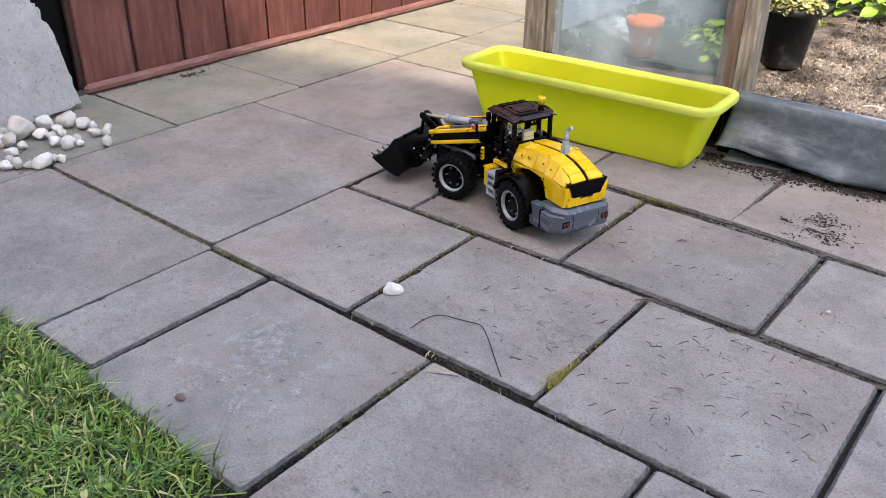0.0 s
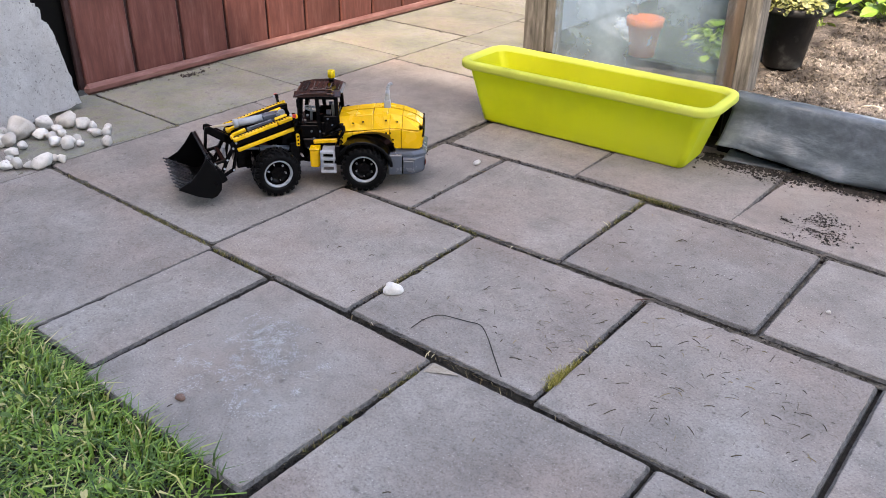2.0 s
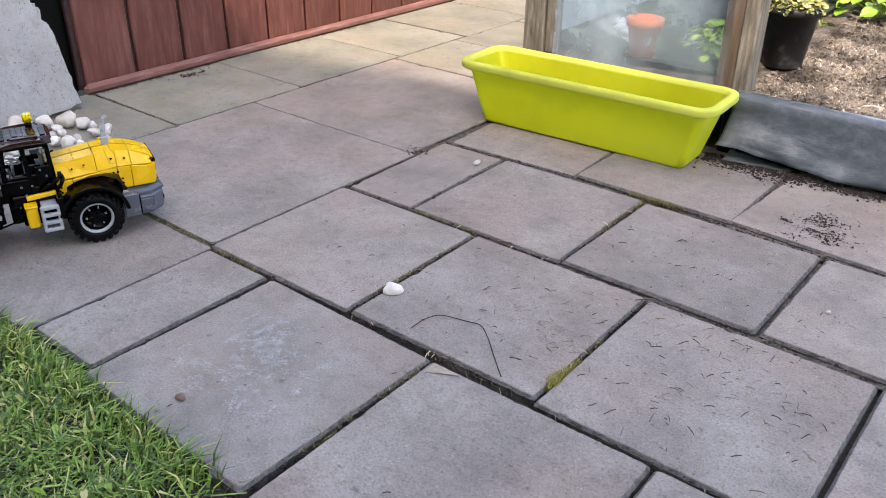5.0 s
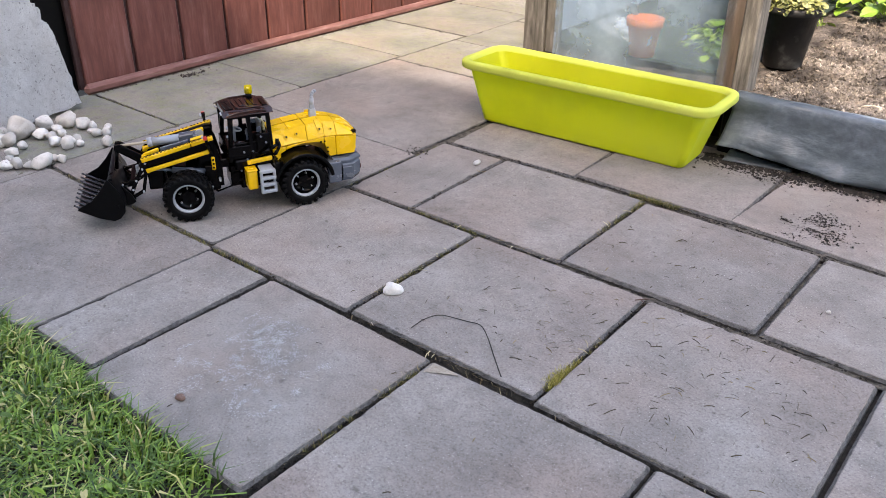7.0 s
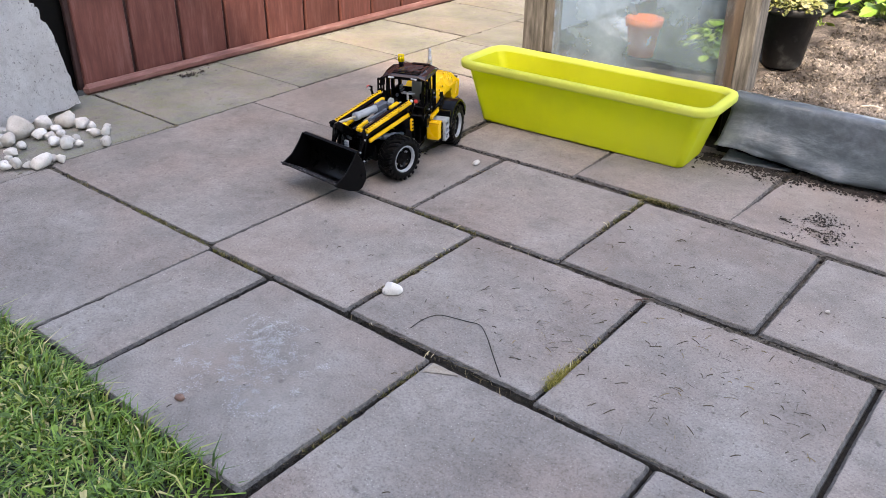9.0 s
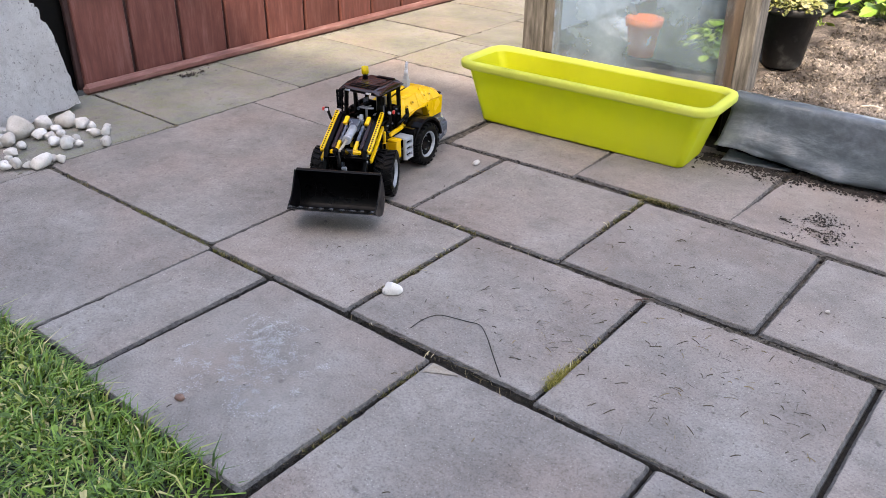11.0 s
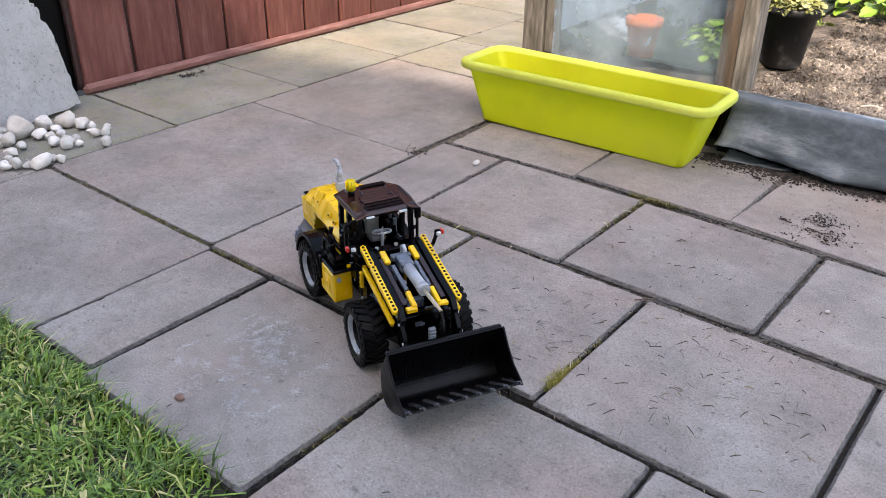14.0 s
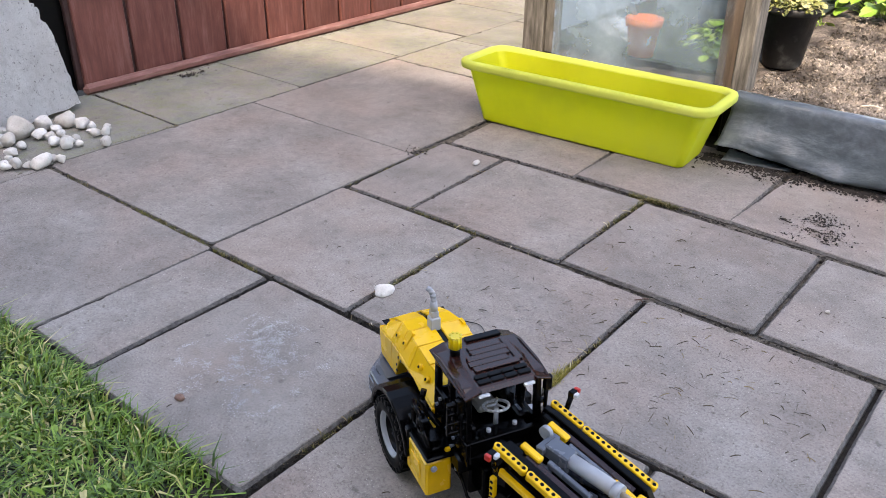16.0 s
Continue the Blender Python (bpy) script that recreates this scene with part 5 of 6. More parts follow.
    for s in (-1, 1):
        for x0, x1, w0, w1 in ((-0.084, -0.1250, 0.036, 0.040), (-0.1258, -0.1640, 0.040, 0.041), (-0.1655, -0.1990, 0.041, 0.040), (-0.2000, -0.2340, 0.040, 0.037), (-0.2348, -0.2640, 0.037, 0.036), (-0.2648, -0.2815, 0.036, 0.040)):
            bm = B()
            plate(bm, [(x0, 0.0042 * s, top_at(x0)), (x0, w0 * s, top_at(x0) - 0.002), (x1, w1 * s, top_at(x1) - 0.002), (x1, 0.0042 * s, top_at(x1))])
            part("top_plate", bm, YELLOW, hood)
        flank = [(-0.084, 0.134), (-0.165, 0.1400), (-0.205, 0.1440), (-0.234, 0.1430), (-0.275, 0.1400)]
        for k, ((xa, za), (xb, zb)) in enumerate(zip(flank, flank[1:])):
            bm = B()
            wa, wb = (0.036, 0.041, 0.040, 0.037)[k], (0.041, 0.040, 0.037, 0.037)[k]
            plate(bm, [(xa - 0.0005, wa * s, top_at(xa) - 0.003), (xa - 0.0005, 0.0545 * s, za), (xb + 0.0005, 0.0545 * s, zb), (xb + 0.0005, wb * s, top_at(xb) - 0.003)])
            part("flank_plate", bm, YELLOW, hood)
        # lower side: front post, strip over the arch, rear block
        for outline in ([(-0.0845, 0.1300), (-0.1150, 0.1325), (-0.1150, 0.1240), (-0.1020, 0.1180), (-0.1000, 0.098), (-0.0845, 0.098)],
                        [(-0.1160, 0.1328), (-0.1640, 0.1382), (-0.2040, 0.1422), (-0.2040, 0.1260), (-0.1860, 0.1330), (-0.1500, 0.1340), (-0.1160, 0.1250)],
                        [(-0.2050, 0.1422), (-0.2310, 0.1412), (-0.2310, 0.0940), (-0.2160, 0.0940), (-0.2050, 0.1240)],
                        [(-0.2322, 0.1410), (-0.2680, 0.1360), (-0.2820, 0.1400), (-0.2800, 0.1180), (-0.2760, 0.0940), (-0.2322, 0.0940)]):
            bm = B()
            prism(bm, outline, 0.0365 * s, 0.0545 * s, 0.0010)
            part("side_panel", bm, YELLOW, hood, "yellow hood side panel")
        for x, z in ((-0.118, 0.150), (-0.142, 0.154), (-0.196, 0.158), (-0.222, 0.155)):
            bm = B()
            rod(bm, (x, 0.0420 * s, z), (x, 0.0500 * s, z + 0.0035), 0.0046, seg=12)
            rod(bm, (x, 0.0496 * s, z + 0.0034), (x, 0.0504 * s, z + 0.0038), 0.0022, seg=8, mat=1)
            part("stud", bm, [YELLOW, BLACK], hood, "round yellow stud")
        for x, z in ((-0.196, 0.132), (-0.205, 0.132), (-0.212, 0.106), (-0.212, 0.116), (-0.092, 0.108), (-0.092, 0.119)):
            bm = B()
            rod(bm, (x, 0.0542 * s, z), (x, 0.0550 * s, z), 0.0023, seg=10)
            part("hood_pin", bm, BLACK, hood)
        bm = B()
        plate(bm, [(-0.186, 0.0395 * s, 0.181), (-0.192, 0.0520 * s, 0.152), (-0.206, 0.0520 * s, 0.150), (-0.198, 0.0395 * s, 0.181)])
        part("hood_fin", bm, YELLOW, hood)
    bm = B()
    for (xa, za), (xb, zb) in zip(crest, crest[1:]):
        prism(bm, [(xa, za - 0.0030), (xb, zb - 0.0030), (xb, zb - 0.0075), (xa, za - 0.0075)], -0.0044, 0.0044)
    part("hood_seam", bm, BLACK, hood, "black strip along the hood")
    bm = B()
    mouth = [(-0.050, 0.1465), (0.050, 0.1465), (0.045, 0.137), (0.034, 0.1120), (-0.034, 0.1120), (-0.045, 0.137)]
    va = [bm.verts.new((-0.2835 + (0.147 - z) * 0.02, y, z)) for y, z in mouth]
    vb = [bm.verts.new((-0.268, y * 0.96, z)) for y, z in mouth]
    fs = [bm.faces.new(va), bm.faces.new(vb[::-1])] + [bm.faces.new((va[i], vb[i], vb[(i + 1) % 6], va[(i + 1) % 6])) for i in range(6)]
    bmesh.ops.recalc_face_normals(bm, faces=fs)
    part("grille", bm, BLACK, hood, "black rear grille")
    for q in range(4):
        bm = B()
        box(bm, (-0.2840, 0, 0.117 + q * 0.0070), (0.002, 0.064 + 0.006 * q, 0.0022), bevel=0.0004)
        part("slat", bm, BLACK, hood)
    for q in range(3):
        for y in (-0.030, 0.0, 0.030):
            if q == 2 and y == 0.0:
                continue
            bm = B()
            box(bm, (-0.2740 - 0.0015 * q, y + (0.004 if q == 1 else 0), 0.0975 + 0.0075 * q), (0.012, 0.0290, 0.0070), bevel=0.0007)
            part("skirt_brick", bm, YELLOW, hood)
    # exhaust
    bm = B()
    box(bm, (-0.196, -0.004, 0.184), (0.015, 0.015, 0.020), bevel=0.0012)
    box(bm, (-0.196, -0.004, 0.199), (0.011, 0.011, 0.010), bevel=0.0010)
    rod(bm, (-0.196, -0.004, 0.202), (-0.197, -0.004, 0.218), 0.0055, 0.0050)
    tube(bm, [(-0.197, -0.004, 0.214), (-0.1975, -0.0043, 0.224), (-0.199, -0.005, 0.229), (-0.2025, -0.0062, 0.2325), (-0.208, -0.008, 0.234)], 0.0040, 14)
    part("exhaust_stack", bm, PALE_GREY, L, "light grey curved exhaust stack")
    # fenders
    for s in (-1, 1):
        bm = B()
        box(bm, (AXLE_REAR + 0.060, 0.070 * s, 0.096), (0.012, 0.044, 0.034), bevel=0.002)
        fender = part("fender", bm, BLACK, L, "black ribbed mudguard")
        k = 12
        for i in range(k):
            a = radians(8 + 158 * (i + 0.5) / k)
            r = 0.0660
            bm = B()
            box(bm, (AXLE_REAR - r * math.cos(a), 0.072 * s, R_WHEEL + r * math.sin(a)), (0.0185, 0.046, 0.0075), Euler((0, math.pi / 2 + a, 0)).to_matrix() @ Euler((0, math.pi, 0)).to_matrix(), 0.0014)
            part("fender_plate", bm, BLACK, fender)
    # cab
    for x, y in ((0.010, 0.047), (0.010, -0.047), (-0.084, 0.047), (-0.084, -0.047), (-0.040, 0.0495), (-0.040, -0.0495)):
        bm = B()
        lean = -0.010 if x > 0 else 0.004
        prism(bm, [(x - 0.0045, 0.112), (x + 0.0045, 0.112), (x + 0.0045 + lean, 0.219), (x - 0.0045 + lean, 0.219)], y - 0.004, y + 0.004, 0.001)
        for q in range(6):
            z = 0.12 + 0.016 * q
            rod(bm, (x + lean * (z - 0.112) * 10, y + math.copysign(0.0038, y), z), (x + lean * (z - 0.112) * 10, y + math.copysign(0.0048, y), z), 0.0023, seg=8)
        part("cab_pillar", bm, BLACK, L)
    bm = B()
    box(bm, (-0.036, 0, 0.122), (0.105, 0.098, 0.012), bevel=0.002)
    for s in (-1, 1):
        box(bm, (-0.012, 0.050 * s, 0.136), (0.052, 0.006, 0.024), bevel=0.001)
        box(bm, (-0.066, 0.050 * s, 0.146), (0.030, 0.006, 0.050), bevel=0.001)
        box(bm, (-0.038, 0.0495 * s, 0.215), (0.092, 0.006, 0.008), bevel=0.001)
    box(bm, (0.011, 0, 0.132), (0.007, 0.096, 0.034), bevel=0.001)
    box(bm, (0.000, 0, 0.137), (0.020, 0.070, 0.020), bevel=0.002)
    for s in (-1, 1):
        box(bm, (-0.036, 0.037 * s, 0.140), (0.060, 0.016, 0.026), bevel=0.002)
        box(bm, (-0.046, 0.030 * s, 0.160), (0.034, 0.010, 0.018), bevel=0.002)
    box(bm, (-0.0785, 0, 0.145), (0.005, 0.090, 0.046), bevel=0.001)
    box(bm, (-0.0800, 0, 0.2145), (0.006, 0.102, 0.007), bevel=0.001)
    box(bm, (0.001, 0, 0.214), (0.006, 0.094, 0.007), bevel=0.001)
    part("cab_frame", bm, BLACK, L, "black open cab frame")
    bm = B()
    box(bm, (-0.058, 0.008, 0.140), (0.026, 0.030, 0.010), bevel=0.003)
    box(bm, (-0.068, 0.004, 0.166), (0.008, 0.026, 0.046), bevel=0.003)
    part("driver_seat", bm, plastic("taupe_seat", (0.22, 0.21, 0.19), 0.4), L, "taupe seat")
    for q in range(2):
        bm = B()
        box(bm, (-0.0755, 0.006, 0.170 + 0.011 * q), (0.006, 0.028, 0.0095), bevel=0.001)
        part("seat_tile", bm, plastic("cream_tile", (0.50, 0.44, 0.24), 0.3), L, "cream tile behind the seat")
    bm = B()
    rod(bm, (-0.012, 0, 0.142), (-0.013, 0, 0.173), 0.003)
    ring = [(-0.013 + 0.0155 * math.cos(a), 0.0155 * math.sin(a), 0.172 + 0.004 * math.cos(a)) for a in (i * math.pi / 10 for i in range(21))]
    tube(bm, ring, 0.0019, 8)
    for a in (0.5, 2.6, 4.7):
        rod(bm, (-0.013, 0, 0.174), (-0.013 + 0.012 * math.cos(a), 0.012 * math.sin(a), 0.175), 0.0014, seg=6)
    part("steering_wheel", bm, PALE_GREY, L, "light grey steering wheel")
    for y in (-0.016, 0.020):
        bm = B()
        rod(bm, (0.000, y, 0.144), (0.000, y, 0.151), 0.0030, seg=10)
        part("lever", bm, PALE_GREY, L)
    for x, y, z, sx, sy, sz in ((-0.034, 0.034, 0.168, 0.006, 0.006, 0.026), (-0.030, -0.034, 0.160, 0.014, 0.006, 0.008), (-0.060, 0.036, 0.176, 0.010, 0.005, 0.012), (-0.060, -0.036, 0.172, 0.018, 0.005, 0.010), (-0.020, 0.036, 0.150, 0.016, 0.006, 0.006)):
        bm = B()
        box(bm, (x, y, z), (sx, sy, sz), bevel=0.001)
        part("cab_fitting", bm, SLATE, L)
    for s in (-1, 1):
        for x, z in ((-0.010, 0.092), (-0.026, 0.116), (-0.088, 0.108), (-0.090, 0.126), (-0.040, 0.134), (-0.020, 0.134), (-0.060, 0.165), (-0.070, 0.150)):
            bm = B()
            rod(bm, (x, 0.050 * s, z), (x, 0.0560 * s, z), 0.0024, seg=10)
            part("pin", bm, SLATE, L)
    # roof
    bm = B()
    prism(bm, [(0.016, 0.220), (0.010, 0.2265), (-0.088, 0.2285), (-0.096, 0.221)], -0.038, 0.038, 0.0015)
    for s in (-1, 1):
        prism(bm, [(0.011, 0.2190), (0.004, 0.2250), (-0.076, 0.2265), (-0.084, 0.2200)], 0.0375 * s, 0.054 * s, 0.001, 0, 0.05)
    part("roof", bm, BROWN, L, "dark brown tiled cab roof")
    for i, (y, w) in enumerate(((0.002, 0.060), (-0.004, 0.052), (0.000, 0.056), (0.006, 0.050), (0.004, 0.044))):
        bm = B()
        box(bm, (-0.020 - 0.0102 * i, y, 0.2290 + 0.0002 * i), (0.0092, w, 0.0032), bevel=0.0008)
        part("roof_tile", bm, BROWN, L)
    bm = B()
    box(bm, (-0.045, 0.034, 0.2288), (0.050, 0.0085, 0.0030), bevel=0.0007)
    part("roof_tile", bm, BROWN, L)
    for x, z in ((0.003, 0.2276), (-0.0065, 0.2284)):
        for q in range(4):
            bm = B()
            box(bm, (x, -0.0265 + 0.0177 * q, z), (0.0074, 0.0158, 0.0036), bevel=0.0008)
            part("roof_trim", bm, BLACK, L)
    bm = B()
    box(bm, (-0.080, 0.012, 0.2300), (0.010, 0.048, 0.0034), bevel=0.0007)
    part("roof_trim", bm, BLACK, L)
    for s in (-1, 1):
        bm = B()
        prism(bm, [(0.012, 0.2205), (-0.016, 0.2275), (-0.058, 0.2290), (-0.082, 0.2235), (-0.060, 0.2190), (0.006, 0.2150)], 0.0535 * s, 0.0565 * s, 0.0008)
        part("roof_side", bm, BROWN, L, "angled dark brown roof side plate")
    for s in (-1, 1):
        for x0, x1, z0, z1, w0, w1 in ((0.017, -0.034, 0.2255, 0.2285, 0.0575, 0.0595), (-0.035, -0.092, 0.2285, 0.2270, 0.0595, 0.0565)):
            bm = B()
            plate(bm, [(x0, 0.036 * s, z0), (x0, w0 * s, z0 - 0.0070), (x1, w1 * s, z1 - 0.0070), (x1, 0.036 * s, z1)], 0.003)
            part("roof_plate", bm, BROWN, L, "sloping dark brown roof side plate")
        bm = B()
        tube(bm, [(-0.030, 0.080 * s, 0.112), (-0.046, 0.083 * s, 0.134), (-0.060, 0.082 * s, 0.146), (-0.090, 0.078 * s, 0.148), (-0.096, 0.074 * s, 0.136)] if s < 0 else
             [(-0.084, 0.060 * s, 0.120), (-0.092, 0.064 * s, 0.130), (-0.098, 0.064 * s, 0.142), (-0.096, 0.058 * s, 0.150)], 0.0038, 8)
        if s < 0:
            for x in (-0.050, -0.066, -0.082):
                box(bm, (x, 0.079 * s, 0.130), (0.007, 0.010, 0.034), bevel=0.001)
            box(bm, (-0.066, 0.074 * s, 0.118), (0.062, 0.020, 0.012), bevel=0.001)
        part("grab_rail", bm, BLACK, L, "bent black grab rail")
    for y in (-0.033, -0.006 + 0.033):
        bm = B()
        box(bm, (0.0165, y, 0.2185), (0.0040, 0.015, 0.0040), bevel=0.001)
        part("roof_lamp", bm, CLEAR, L, "clear work lamp at the roof edge")
    bm = B()
    rod(bm, (-0.0607, -0.0349, 0.228), (-0.0607, -0.0349, 0.238), 0.0065, seg=14)
    part("beacon_base", bm, BLACK, L)
    bm = B()
    rod(bm, (-0.0607, -0.0349, 0.238), (-0.0607, -0.0349, 0.2545), 0.0078, 0.0074, seg=16)
    for i in range(8):
        a = i * math.pi / 4
        rod(bm, (-0.0607 + 0.0072 * math.cos(a), -0.0349 + 0.0072 * math.sin(a), 0.239), (-0.0607 + 0.0068 * math.cos(a), -0.0349 + 0.0068 * math.sin(a), 0.2555), 0.0018, seg=6)
    part("beacon", bm, AMBER, L, "clear amber beacon on the roof")
    # mirrors
    for s in (-1, 1):
        bm = B()
        tube(bm, [(0.006, 0.050 * s, 0.148), (0.008, 0.057 * s, 0.160), (0.006, 0.058 * s, 0.205)], 0.0026, 8)
        box(bm, (0.006, 0.059 * s, 0.204), (0.007, 0.010, 0.020), bevel=0.001)
        box(bm, (0.004, 0.0535 * s, 0.176), (0.006, 0.010, 0.006), bevel=0.001)
        if s < 0:
            for y, z in ((-0.066, 0.190), (-0.073, 0.184)):
                box(bm, (0.004, y, z), (0.005, 0.004, 0.042), bevel=0.0008)
            for z in (0.166, 0.180, 0.194, 0.207):
                box(bm, (0.004, -0.066, z), (0.006, 0.018, 0.005), bevel=0.0008)
        part("mirror", bm, BLACK, L, "black mirror on a stalk")
        bm = B()
        tube(bm, [(-0.055, 0.056 * s, 0.124), (-0.075, 0.064 * s, 0.136), (-0.092, 0.066 * s, 0.146), (-0.094, 0.062 * s, 0.158)], 0.0042, 8)
        part("handrail", bm, BLACK, L, "curved black handrail")
        bm = B()
        box(bm, (-0.052, 0.058 * s, 0.112), (0.056, 0.008, 0.009), Euler((0, 0.08, 0)).to_matrix(), 0.001)
        part("sill", bm, YELLOW, L, "yellow side sill")
    # left side: ladder and box, right side: tank
    bm = B()
    box(bm, (-0.028, 0.065, 0.075), (0.022, 0.034, 0.044), bevel=0.003)
    box(bm, (-0.028, 0.065, 0.0985), (0.024, 0.036, 0.004), bevel=0.001)
    part("side_box", bm, YELLOW, L, "yellow box beside the ladder")
    bm = B()
    box(bm, (-0.061, 0.070, 0.097), (0.030, 0.036, 0.005), bevel=0.001)
    ladder = part("ladder", bm, PALE_GREY, L, "light grey step ladder")
    for x in (-0.046, -0.076):
        bm = B()
        box(bm, (x, 0.087, 0.071), (0.0065, 0.007, 0.054), bevel=0.001)
        part("side_rail", bm, PALE_GREY, ladder)
    for q in range(4):
        bm = B()
        box(bm, (-0.061, 0.087, 0.0470 + 0.016 * q), (0.033, 0.009, 0.0075), bevel=0.001)
        part("rung", bm, PALE_GREY, ladder)
    bm = B()
    box(bm, (-0.055, -0.072, 0.074), (0.066, 0.036, 0.056), bevel=0.003)
    part("fuel_tank", bm, YELLOW, L, "yellow side tank")
    bm = B()
    box(bm, (-0.055, -0.0905, 0.076), (0.030, 0.0015, 0.024), bevel=0.0004)
    part("tank_plate", bm, YELLOW, L, "yellow plate on the tank")
    bm = B()
    rod(bm, (-0.0215, -0.080, 0.092), (-0.0190, -0.080, 0.092), 0.0042, seg=14)
    part("tank_pin", bm, PALE_GREY, L, "light grey pin on the tank")
    bm = B()
    box(bm, (-0.055, -0.066, 0.107), (0.072, 0.048, 0.006), bevel=0.0015)
    box(bm, (-0.048, -0.064, 0.114), (0.040, 0.030, 0.007), bevel=0.0015)
    part("tank_cover", bm, BLACK, L, "black cover over the tank")
    bm = B()
    tube(bm, [(-0.03, 0.045, 0.080), (0.01, 0.052, 0.060), (0.045, 0.045, 0.048), (0.06, 0.035, 0.06)], 0.002, 6)
    part("hose", bm, BLACK, L, "thin black hose across the hinge")
    bm = B()
    tube(bm, [(-0.03, -0.045, 0.085), (0.015, -0.050, 0.066), (0.05, -0.04, 0.06)], 0.002, 6)
    part("hose", bm, BLACK, L, "thin black hose across the hinge")


def build_front():
    bm = B()
    box(bm, (0.085, 0, 0.064), (0.110, 0.064, 0.044), bevel=0.003)
    box(bm, (AXLE_FRONT, 0, R_WHEEL), (0.020, 0.106, 0.020), bevel=0.002)
    box(bm, (0.020, 0, 0.100), (0.030, 0.040, 0.020), bevel=0.002)
    for s in (-1, 1):
        prism(bm, [(0.022, 0.055), (0.075, 0.055), (0.075, 0.10), (0.062, 0.168), (0.040, 0.172), (0.030, 0.150), (0.022, 0.11)], 0.030 * s, 0.0385 * s, 0.001)
        prism(bm, [(0.080, 0.060), (0.140, 0.060), (0.140, 0.088), (0.080, 0.100)], 0.036 * s, 0.050 * s, 0.001)
        box(bm, (0.048, 0.050 * s, 0.086), (0.022, 0.012, 0.050), bevel=0.001)
    box(bm, (0.120, 0, 0.094), (0.040, 0.050, 0.012), bevel=0.002)
    ff = part("front_frame", bm, BLACK, LOADER, "black front frame with boom tower")
    bm = B()
    box(bm, (0.132, 0, 0.112), (0.012, 0.030, 0.016), bevel=0.001)
    part("frame_brick", bm, SLATE, ff, "slate-grey frame brick")
    bm = B()
    box(bm, (0.148, 0.0, 0.080), (0.008, 0.024, 0.030), bevel=0.001)
    part("frame_brick", bm, SLATE, ff, "slate-grey frame brick")
    for s in (-1, 1):
        bm = B()
        box(bm, (0.078, 0.018 * s, 0.135), (0.026, 0.008, 0.030), bevel=0.001)
        part("frame_brick", bm, SLATE, ff, "slate-grey frame brick")
        for x, z in ((0.030, 0.075), (0.060, 0.075), (0.048, 0.062), (0.058, 0.095), (0.040, 0.140), (0.062, 0.160), (0.120, 0.070), (0.134, 0.078)):
            bm = B()
            rod(bm, (x, 0.040 * s, z), (x, 0.0570 * s, z), 0.0026, seg=10)
            part("frame_pin", bm, PALE_GREY if z < 0.09 else BLACK, ff)
    bm = B()
    box(bm, (0.165, 0, 0.084), (0.034, 0.066, 0.050), bevel=0.002)
    for y in (-0.030, 0.030):
        box(bm, (0.172, y, 0.112), (0.024, 0.010, 0.020), bevel=0.001)
    part("nose_block", bm, BLACK, ff, "black block behind the bucket linkage")
    for x, y, z in ((0.166, 0.014, 0.113), (0.178, -0.012, 0.106), (0.150, -0.016, 0.116)):
        bm = B()
        box(bm, (x, y, z), (0.014, 0.016, 0.010), bevel=0.001)
        for q in (-0.004, 0.004):
            rod(bm, (x, y + q, z + 0.004), (x, y + q, z + 0.0068), 0.0024, seg=10)
        part("frame_brick", bm, SLATE, ff, "slate-grey studded brick")
    for s in (-1, 1):
        # boom
        bm = B()
        a, b = Vector((0.042, 0.0, 0.160)), Vector((0.182, 0.0, 0.1265))
        prism(bm, [(0.034, 0.1755), (0.050, 0.1745), (0.184, 0.1412), (0.196, 0.124), (0.190, 0.108), (0.176, 0.106), (0.045, 0.142), (0.034, 0.150)], 0.0385 * s, 0.0485 * s, 0.001)
        liftarm(bm, (0.190, 0.0455 * s, 0.116), (0.206, 0.0455 * s, 0.090), 0.0075, 0.0080, False, 0)
        liftarm(bm, (0.206, 0.0455 * s, 0.090), (0.224, 0.0455 * s, 0.051), 0.0075, 0.0080, False, 0)
        liftarm(bm, (0.194, 0.0455 * s, 0.064), (0.224, 0.0455 * s, 0.048), 0.0060, 0.0070, False, 0)
        liftarm(bm, (0.182, 0.0455 * s, 0.110), (0.194, 0.0455 * s, 0.064), 0.0060, 0.0070, False, 0)
        liftarm(bm, (0.206, 0.0455 * s, 0.090), (0.238, 0.0455 * s, 0.084), 0.0060, 0.0070, False, 0)
        part("boom_arm", bm, BLACK, ff, "black boom arm")
        bm = B()
        liftarm(bm, (0.040, 0.0535 * s, 0.1745), (0.078, 0.0535 * s, 0.1650), 0.0096, 0.0085)
        liftarm(bm, (0.0885, 0.0535 * s, 0.1624), (0.184, 0.0535 * s, 0.1385), 0.0096, 0.0085)
        part("boom_beam", bm, [YELLOW, BLACK], ff, "yellow perforated boom beam")
        bm = B()
        liftarm(bm, (0.050, 0.0560 * s, 0.1445), (0.178, 0.0560 * s, 0.1140), 0.0070, 0.0080, holes=False)
        part("lower_beam", bm, [YELLOW, BLACK], ff, "yellow lower boom beam")
        bm = B()
        rod(bm, (0.052, 0.044 * s, 0.094), (0.130, 0.044 * s, 0.1060), 0.0075)
        rod(bm, (0.130, 0.044 * s, 0.1060), (0.170, 0.044 * s, 0.112), 0.0035)
        part("lift_cylinder", bm, SLATE, ff, "grey lift cylinder")
        bm = B()
        box(bm, (0.068, 0.0255 * s, 0.166), (0.030, 0.010, 0.008), Euler((0, 0.24, 0)).to_matrix(), 0.0015)
